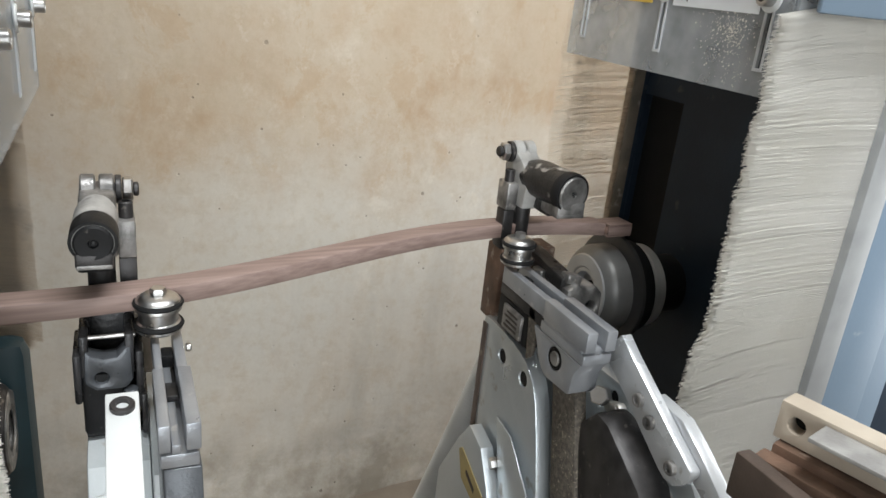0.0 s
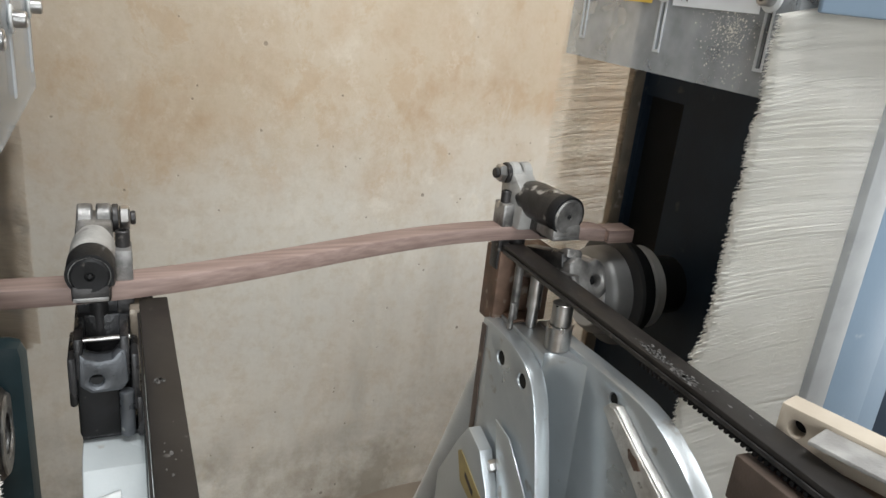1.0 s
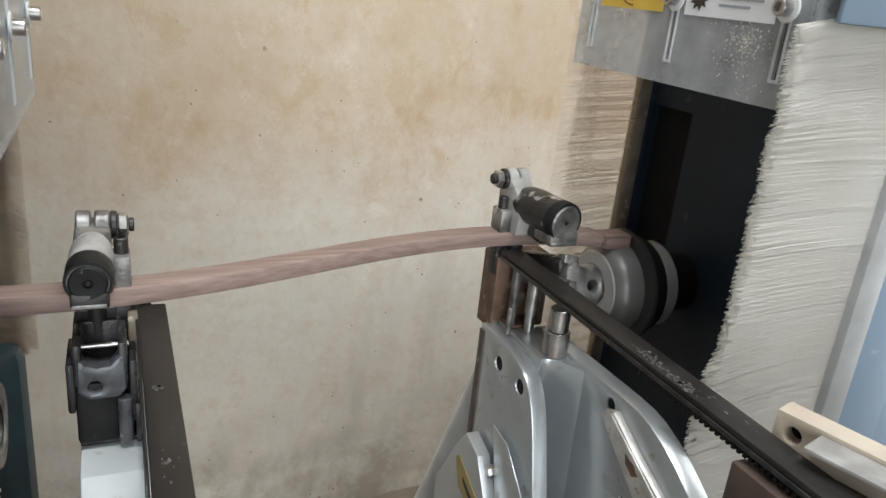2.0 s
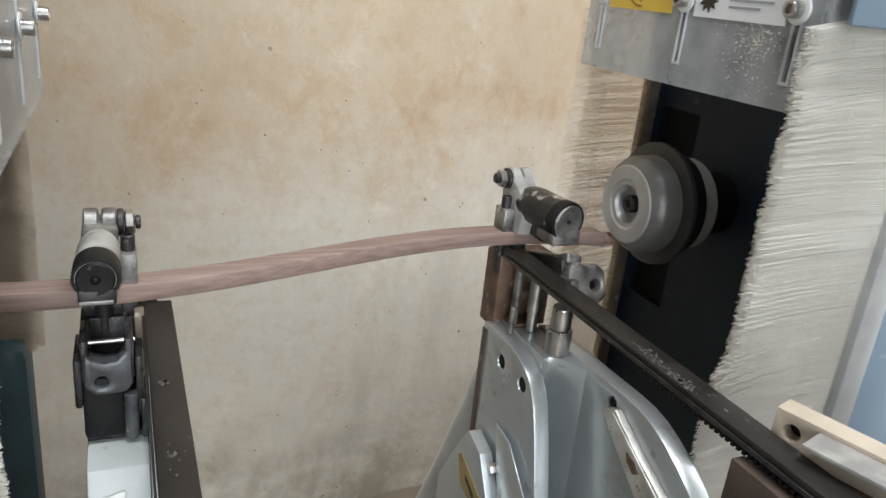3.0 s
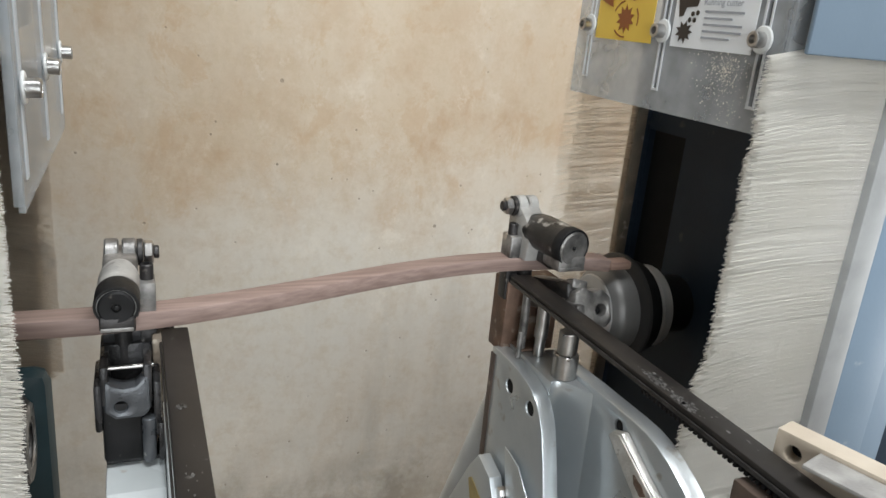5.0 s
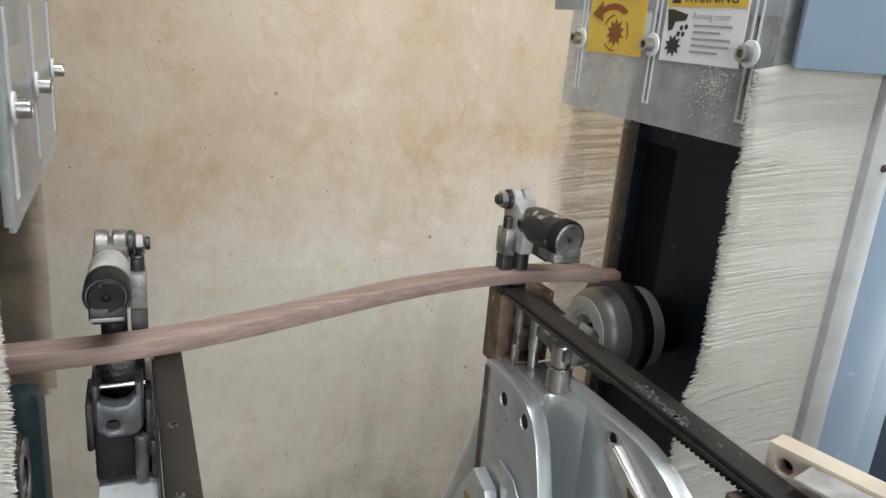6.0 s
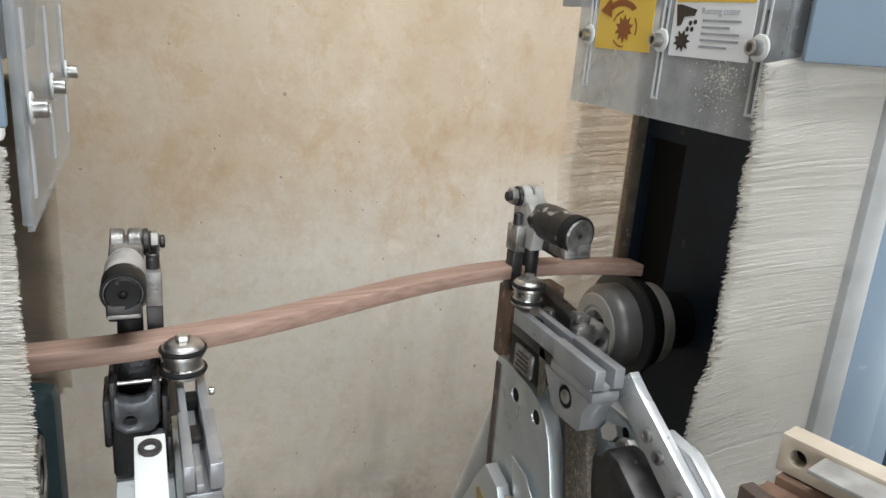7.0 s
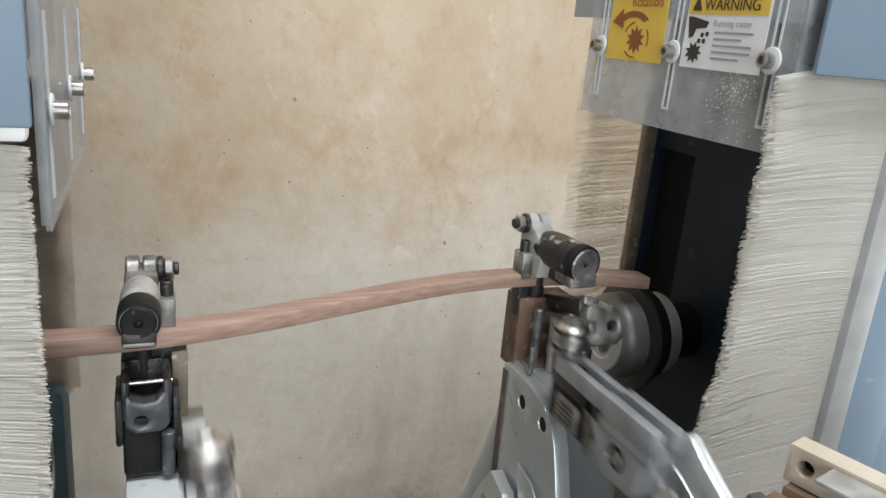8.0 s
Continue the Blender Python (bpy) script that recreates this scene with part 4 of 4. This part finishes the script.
def rail_stand(x):
    root = thing("rail_stand", "grey cast stand that carries an extending rail", "stand", "rail stands")
    part("shoe", box(x - 0.012, x + 0.010, -0.068, -0.042, 0.9247, 0.9425, 0.001), STEEL_DARK, root)
    part("post", box(x - 0.060, x - 0.020, -0.075, -0.035, 0.0, 0.90, 0.003), CAST, root)
    part("shelf", box(x - 0.060, x + 0.018, -0.070, -0.040, 0.9005, 0.9245, 0.002), CAST, root)
    return root


rail_stand(0.356)
rail_stand(0.0175)


# ---- pushers ----
def pusher(name, x, y, bars, y_step, y_end):
    """A pusher with its roller on the vertical axis at x, y; bars are the x ranges of its two arm bars."""
    root = thing(name, "grey steel pusher with a two-ring roller and slotted arm", "pusher", "pushers")
    part("roller", lathe([(0, 0), (0, 0.0150), (0.001, 0.0160), (0.006, 0.0160), (0.0072, 0.0135), (0.0150, 0.0135), (0.0162, 0.0158), (0.0215, 0.0158), (0.0245, 0.0138), (0.0265, 0.0105), (0.0265, 0)], (x, y, 0.948), (x, y, 1.1), 40), STEEL, root, "bright turned steel roller")
    for z in (0.9525, 0.9685):
        part("rubber_ring", lathe([(-0.0020, 0.0150), (-0.0015, 0.0166), (0, 0.0173), (0.0015, 0.0166), (0.0020, 0.0150)], (x, y, z), (x, y, 1.1), 40), BLACK, root, "black rubber ring")
    part("roller_bolt", hexnut((x, y, 0.9746), (x, y, 0.9795), 0.0058), STEEL, root, "bright bolt head")
    l0, l1, r0, r1 = bars
    wide = (r1 - l0) * 0.08
    for a, c, side in ((l0, l1, -1), (r0, r1, 1)):
        part("arm_bar", box(a, c, y_step - 0.002, y + 0.006, 0.926, 0.9430, 0.0010), PUSH, root, "grey slotted arm bar")
        part("arm_clip", box(a - (wide if side < 0 else 0), c + (wide if side > 0 else 0), y_end, y_step - 0.0025, 0.9265, 0.9450, 0.0010), PUSH, root, "grey clip plate on the arm")
    part("arm_bed", box(l0 - wide + 0.001, r1 + wide - 0.001, y_end + 0.002, y_step, 0.914, 0.9235, 0.001), PUSH, root)
    part("roller_foot", box(l0 + 0.001, r1 - 0.001, y_step + 0.0005, y + 0.008, 0.914, 0.9255, 0.001), STEEL_DARK, root)
    part("slot_bed", box(l1 + 0.0006, r0 - 0.0028, y_end + 0.002, y - 0.022, 0.9237, 0.9300, 0.0006), PUSH, root, "pale floor of the slot")
    part("slide_block", box(l1 + 0.0005, r0 - 0.0005, y_step - 0.022, y_step - 0.004, 0.9302, 0.9345, 0.0008), STEEL_DARK, root)
    part("slot_stop", box(l1 + 0.0005, r0 - 0.0005, y - 0.026, y - 0.012, 0.9302, 0.9390, 0.0008), BLACK, root)
    return root


def right_pusher_drive(root):
    """Block, column, gearbox and sloping arms that travel with this pusher."""
    block = [(0.523, 0.9135), (0.4435, 0.9135), (0.452, 0.900), (0.4535, 0.8815), (0.458, 0.879), (0.494, 0.8765), (0.505, 0.884)]
    part("bed_block", plate(block, [circle2(0.4824, 0.9000, 0.0108, 28)], lambda u, v, w: (0.3375 + w, u, v), 0.027, 0.0015), PUSH, root, "grey machined block with a round bore")
    part("clip_web", box(0.3385, 0.3655, 0.4470, 0.510, 0.9138, 0.9262, 0.001), PUSH, root)
    part("block_boss", lathe([(0, 0), (0, 0.0105), (0.0025, 0.0105), (0.0025, 0.0085), (0.001, 0.008), (0.001, 0)], (0.3405, 0.4824, 0.9000), (0.2, 0.4824, 0.9000), 28), BLACK, root, "black ring round the bolt")
    part("boss_bolt", rod((0.3393, 0.4824, 0.9000), (0.3370, 0.4824, 0.9000), 0.0068), STEEL_DULL, root, "dull steel bolt face")
    part("plate_holder", box(0.3405, 0.360, 0.536, 0.597, 0.880, 0.9135, 0.002), BLACK, root, "black plate holder")
    part("name_plate", box(0.3365, 0.3400, 0.544, 0.580, 0.885, 0.910, 0.001), STEEL_DULL, root, "small grey plate")
    for k in range(4):
        part("print_bar", box(0.3360, 0.3364, 0.550, 0.575 - 0.004 * (k % 2), 0.889 + 0.005 * k, 0.8912 + 0.005 * k, 0), INK, root, smooth=False)
    part("chip_crust", plate([(0.540, 0.931), (0.528, 0.926), (0.520, 0.905), (0.524, 0.880), (0.533, 0.872), (0.536, 0.900)], [], lambda u, v, w: (0.3440 - w, u, v), 0.004, 0.0012), DUST_STEEL, root, "caked chips beside the plate")
    part("rack_column", plate([(0.5030, 0.8800), (0.4648, 0.8800), (0.4379, 0.7821), (0.41, 0.68), (0.45, 0.68), (0.4739, 0.7597)], [], lambda u, v, w: (0.352 + w, u, v), 0.012, 0.0012), DUST_STEEL, root, "dust-caked steel column")
    part("side_screw", hexnut((0.372, 0.4500, 0.8770), (0.3600, 0.4420, 0.8840), 0.0085), STEEL, root, "bright screw")
    part("gearbox", plate([(0.4560, 0.8500), (0.4370, 0.8720), (0.4200, 0.8700), (0.3680, 0.8400), (0.345, 0.80), (0.33, 0.70), (0.455, 0.70)], [], lambda u, v, w: (0.356 + w, u, v), 0.034, 0.006), STEEL_DARK, root, "dark grey gearbox")
    arm = [(0.4660, 0.9135), (0.4440, 0.9390), (0.4261, 0.9273), (0.3974, 0.9108), (0.3658, 0.8925), (0.3390, 0.8775), (0.3385, 0.8720), (0.3450, 0.8610), (0.3540, 0.8545), (0.3640, 0.8545), (0.3720, 0.8580), (0.4407, 0.9008)]
    part("white_arm", plate(arm, [], lambda u, v, w: (0.3735 + w, u, v), 0.010, 0.0012), ARM, root, "pale grey painted sloping arm")
    low = [(0.4045, 0.9035), (0.3683, 0.9020), (0.345, 0.8890), (0.3158, 0.8690), (0.29, 0.83), (0.27, 0.76), (0.29, 0.76), (0.3323, 0.8560), (0.378, 0.8800)]
    part("white_link", plate(low, [], lambda u, v, w: (0.3840 + w, u, v), 0.012, 0.0012), ARM, root, "pale painted lower link")
    for u, v in ((0.4065, 0.8993), (0.3897, 0.8887), (0.3572, 0.8690)):
        part("arm_screw", cap_screw((0.3734, u, v), (0.3690, u, v), 0.0058), STEEL_DULL, root, "grey socket screw")


DUST_STEEL = mat("dust_caked_steel", (0.15, 0.13, 0.105), (0.07, 0.06, 0.05), 0.9, 0.0, 260, 900, 0.8, (0.34, 0.29, 0.22), 320, 0.6)
pusher_right = pusher("pusher", 0.349, 0.588, (0.3390, 0.3470, 0.3565, 0.3645), 0.5125, 0.4400)
right_pusher_drive(pusher_right)
pusher_left = pusher("pusher", 0.0165, 0.508, (0.0108, 0.0160, 0.0245, 0.0315), 0.4585, 0.3870)


def left_link(root):
    """The block and white link that belong to this pusher."""
    part("bed_block", plate([(0.470, 0.9135), (0.389, 0.9135), (0.372, 0.870), (0.36, 0.70), (0.44, 0.70), (0.455, 0.870)], [], lambda u, v, w: (0.0112 + w, u, v), 0.0225, 0.0015), PUSH_DARK, root, "dark grey machined block")
    part("side_screw", rod((0.0335, 0.500, 0.935), (0.0375, 0.500, 0.935), 0.0032), STEEL, root, "bright screw")
    part("block_screw", rod((0.0225, 0.372, 0.884), (0.0225, 0.366, 0.886), 0.0085), STEEL, root, "bright round screw")
    part("white_link", box(-0.0185, 0.0005, 0.28, 0.432, 0.922, 0.930, 0.001, turn=(12, 0, 0)), WHITE, root, "white painted flat link")
    part("link_screw", cap_screw((-0.0090, 0.418, 0.937), (-0.0090, 0.416, 0.946), 0.0072), STEEL_DARK, root, "dark socket screw")


left_link(pusher_left)


# ---- side rest near the camera ----
def side_rest():
    root = thing("side_rest", "pale wooden rest block on brown slotted steel guides", "rest block")
    turn = Matrix.Translation((0.3765, 0.2850, 0)) @ pose(0, 0, 0, 0, 0, 17)
    place = lambda u, v, w: turn @ Vector((w, u, v))
    part("rest_board", plate([(0, 0.946), (0, 0.9725), (-0.30, 0.9725), (-0.30, 0.946)], [circle2(-0.0125, 0.9595, 0.0058)], place, 0.0180, 0.0006), PALE, root, "pale wooden board with a drilled hole")
    # black disc that paints the shade inside the drilled hole
    part("hole_shade_disc", plate(circle2(-0.0125, 0.9595, 0.0056), [], lambda u, v, w: place(u, v, 0.0110 + w), 0.001, 0), HOLE_SHADE, root)
    part("filler", plate([(-0.0285, 0.9670), (-0.0285, 0.9700), (-0.30, 0.9700), (-0.30, 0.9670)], [], lambda u, v, w: place(u, v, -w - 0.0005), 0.0240, 0.0008), DUSTY, root, "grey dusty plate")
    for w0, z, u0, th in ((-0.0065, 0.9450, -0.004, 0.024), (-0.0215, 0.9395, 0.000, 0.0145)):
        part("guide_rail", plate([(u0, 0.88), (u0, z), (-0.30, z), (-0.30, 0.88)], [], lambda u, v, w: place(u, v, w0 + w), th, 0.001), RUST, root, "rust-brown steel guide rail")
    part("rail_guide", box(0.3440, 0.3560, -0.03, 0.282, 0.9100, 0.9418, 0.0015), BROWN, root, "brown guide under the black rail")
    part("guide_bed", box(0.345, 0.56, -0.02, 0.25, 0.86, 0.8795, 0.002), STEEL_DARK, root)
    part("guide_post", box(0.42, 0.52, 0.0, 0.12, 0.0, 0.8595, 0.003), CAST, root)
    return root


rest = side_rest()


# ---- dust hose and distribution box ----
def dust_hose():
    root = thing("dust_hose", "ribbed grey flexible dust extraction hose", "hose")
    pts = []
    n = 380
    for i in range(n + 1):
        u = i / n
        p = Vector((0.517 - 0.135 * u - 0.03 * u * u, 0.84 - 0.02 * u, 0.76 - 0.43 * u))
        pts.append(p)
    part("hose_tube", tube(pts, lambda i: 0.029 + 0.0034 * math.cos(i * math.pi * 0.5), 32), HOSE, root, "ribbed grey hose wall")
    part("hose_cuff", rod(pts[-1] - Vector((0.05, 0.0, 0.33)), pts[-1], 0.032), STEEL_DARK, root)
    return root


dust_hose()


def junction_box():
    root = thing("junction_box", "grey junction box with a brass label beside the stand", "box")
    part("box_body", plate([(0.5980, 0.7593), (0.5677, 0.7502), (0.5446, 0.7147), (0.53, 0.66), (0.52, 0.0), (0.66, 0.0), (0.66, 0.66), (0.6175, 0.7328)], [], lambda u, v, w: (0.326 + w, u, v), 0.0145, 0.0012), CAST, root, "grey sheet metal box")
    part("box_label", plate([(0.6128, 0.7200), (0.606, 0.7260), (0.5446, 0.7000), (0.545, 0.675), (0.600, 0.690)], [], lambda u, v, w: (0.3258 - w, u, v), 0.0008, 0), BRASS, root, "worn brass-coloured label")
    part("label_print", plate([(0.590, 0.7090), (0.568, 0.6990), (0.568, 0.6930), (0.590, 0.7030)], [], lambda u, v, w: (0.3248 - w, u, v), 0.0004, 0), INK, root, "dark unreadable print")
    return root


junction_box()


# ---- movement ----
def motions():
    still = pose(0, 0, 0)
    # clamps: raised, pressed at about a quarter second, raised again near six seconds
    for ob in (clamp_right, clamp_left):
        walk(ob, [(0, pose(0, 0, 0.021)), (0.1, pose(0, 0, 0.019)), (0.2, pose(0, 0, 0.008)), (0.3, still), (1, still), (5.5, still), (5.8, pose(0, 0, 0.014)), (5.95, pose(0, 0, 0.021)), (6.2, pose(0, 0, 0.021)),
                  (7.6, pose(0, 0, 0.021)), (7.75, pose(0, 0, 0.019)), (7.9, pose(0, 0, 0.004)), (8, still)])
    def tilt(deg):
        c = Matrix.Translation((0, 0.630, 0.936))
        return c @ pose(0, 0, 0, deg, 0, 0) @ c.inverted()

    walk(jaw, [(0, tilt(0)), (0.1, tilt(-2)), (0.2, tilt(-14)), (0.3, tilt(-20)), (1, tilt(-20)), (5.5, tilt(-20)), (5.8, tilt(-8)), (5.95, tilt(0)), (6.2, tilt(0)), (7.6, tilt(0)), (7.75, tilt(-2)), (7.9, tilt(-16)), (8, tilt(-20))])
    # pushers draw back at 0.3 s and come again with the next slat
    park = pose(0, -0.46, -0.20)
    for ob, reach in ((pusher_right, -0.072), (pusher_left, -0.112)):
        walk(ob, [(0, still), (0.3, still), (0.4, pose(0, -0.020, -0.002)), (0.5, pose(0, reach - 0.008, reach * 0.15)), (0.6, pose(0, -0.29, -0.10)), (0.7, park), (6.2, park), (6.4, pose(0, -0.42, -0.16)), (6.5, pose(0, -0.32, -0.10)),
                  (6.6, pose(0, -0.12, -0.03)), (6.7, pose(0, -0.008, 0)), (6.8, still), (7.8, still), (7.9, pose(0, -0.016, -0.002)), (8, pose(0, reach, reach * 0.15))])
    # rails
    back = pose(0, -0.42, -0.02)
    for ob in (rail_right, rail_left):
        walk(ob, [(0, back), (0.4, back), (0.5, pose(0, -0.33, -0.01)), (0.6, pose(0, -0.20, 0)), (0.7, pose(0, -0.12, 0)), (0.8, pose(0, -0.055, 0)), (0.9, pose(0, -0.004, 0)), (1, still), (6.1, still), (6.2, pose(0, -0.008, 0)),
                  (6.3, pose(0, -0.05, 0)), (6.4, pose(0, -0.13, 0)), (6.5, pose(0, -0.27, -0.004)), (6.6, pose(0, -0.40, -0.015)), (6.7, back), (8, back)])
    # first slat settles as it is pressed, and leaves on the rails
    def swing(deg, dy=0.0, dz=0.0, dx=0.0):
        c = Matrix.Translation((0.2, 0.59, 0))
        return Matrix.Translation((dx, dy, dz)) @ c @ pose(0, 0, 0, 0, 0, deg) @ c.inverted()

    walk(slat_first, [(0, swing(4.2, -0.006, 0, 0.010)), (0.15, swing(3.6, -0.005, 0, 0.009)), (0.3, swing(1.0, -0.001, 0, 0.003)), (0.4, still), (1, still), (5.5, still), (5.8, swing(1.6, -0.006)), (6.0, swing(2.8, -0.010)), (6.1, swing(3, -0.015)), (6.2, swing(3, -0.032)), (6.3, swing(3, -0.065)),
                      (6.4, swing(3, -0.135, -0.004)), (6.5, swing(3, -0.255, -0.012)), (6.6, swing(3, -0.41, -0.06)), (6.7, swing(3, -0.50, -0.16)), (6.9, swing(3, -0.55, -0.30)), (8, swing(3, -0.55, -0.30))])
    wait = swing(3, -0.47, -0.16)
    walk(slat_next, [(0, wait), (6.2, wait), (6.4, swing(3, -0.42, -0.14)), (6.5, swing(3, -0.33, -0.09)), (6.6, swing(3.4, -0.12, -0.02, 0.008)), (6.7, swing(4.3, -0.012, 0, 0.010)), (6.8, swing(4.3, -0.006, 0, 0.010)), (7.7, swing(4.1, -0.006, 0, 0.010)), (7.85, swing(2.2, -0.003, 0, 0.005)), (7.95, swing(1.3)), (8, swing(1.1))])
    # waste falls away at the cut
    for ob in (offcut_right, offcut_left):
        walk(ob, [(0, swing(4.2, -0.006, 0, 0.010)), (0.15, swing(3.6, -0.005, 0, 0.009)), (0.3, swing(1.0, -0.001, 0, 0.003)), (0.4, still), (1, still), (2.4, still), (2.7, pose(0, 0.01, -0.08)), (3.0, pose(0, 0.02, -0.40)), (8, pose(0, 0.02, -0.40))])
    # the heads swing round the slat ends: time, y, and height of the spindle
    way = [(0, 0, 0), (1.5, -0.003, 0), (1.7, -0.006, 0), (2.2, -0.032, 0.045), (2.5, -0.042, 0.085), (2.8, -0.040, 0.108), (3.0, -0.029, 0.120), (3.3, 0.010, 0.124), (3.5, 0.024, 0.121), (3.7, 0.034, 0.113), (3.85, 0.040, 0.094), (4.0, 0.0405, 0.066), (4.1, 0.036, 0.052),
           (4.3, 0.018, 0.038), (4.5, 0.006, 0.030), (4.8, 0, 0.02), (5.6, 0, 0), (8, 0, 0)]
    walk(head_right, [(t, pose(0, y, 0)) for t, y, z in way])
    walk(cutter_right, [(t, pose(0, y - max(z - 0.05, 0) * 0.22, z)) for t, y, z in way])
    walk(cutter_left, [(t, pose(0, y, z * 1.5)) for t, y, z in way])


motions()
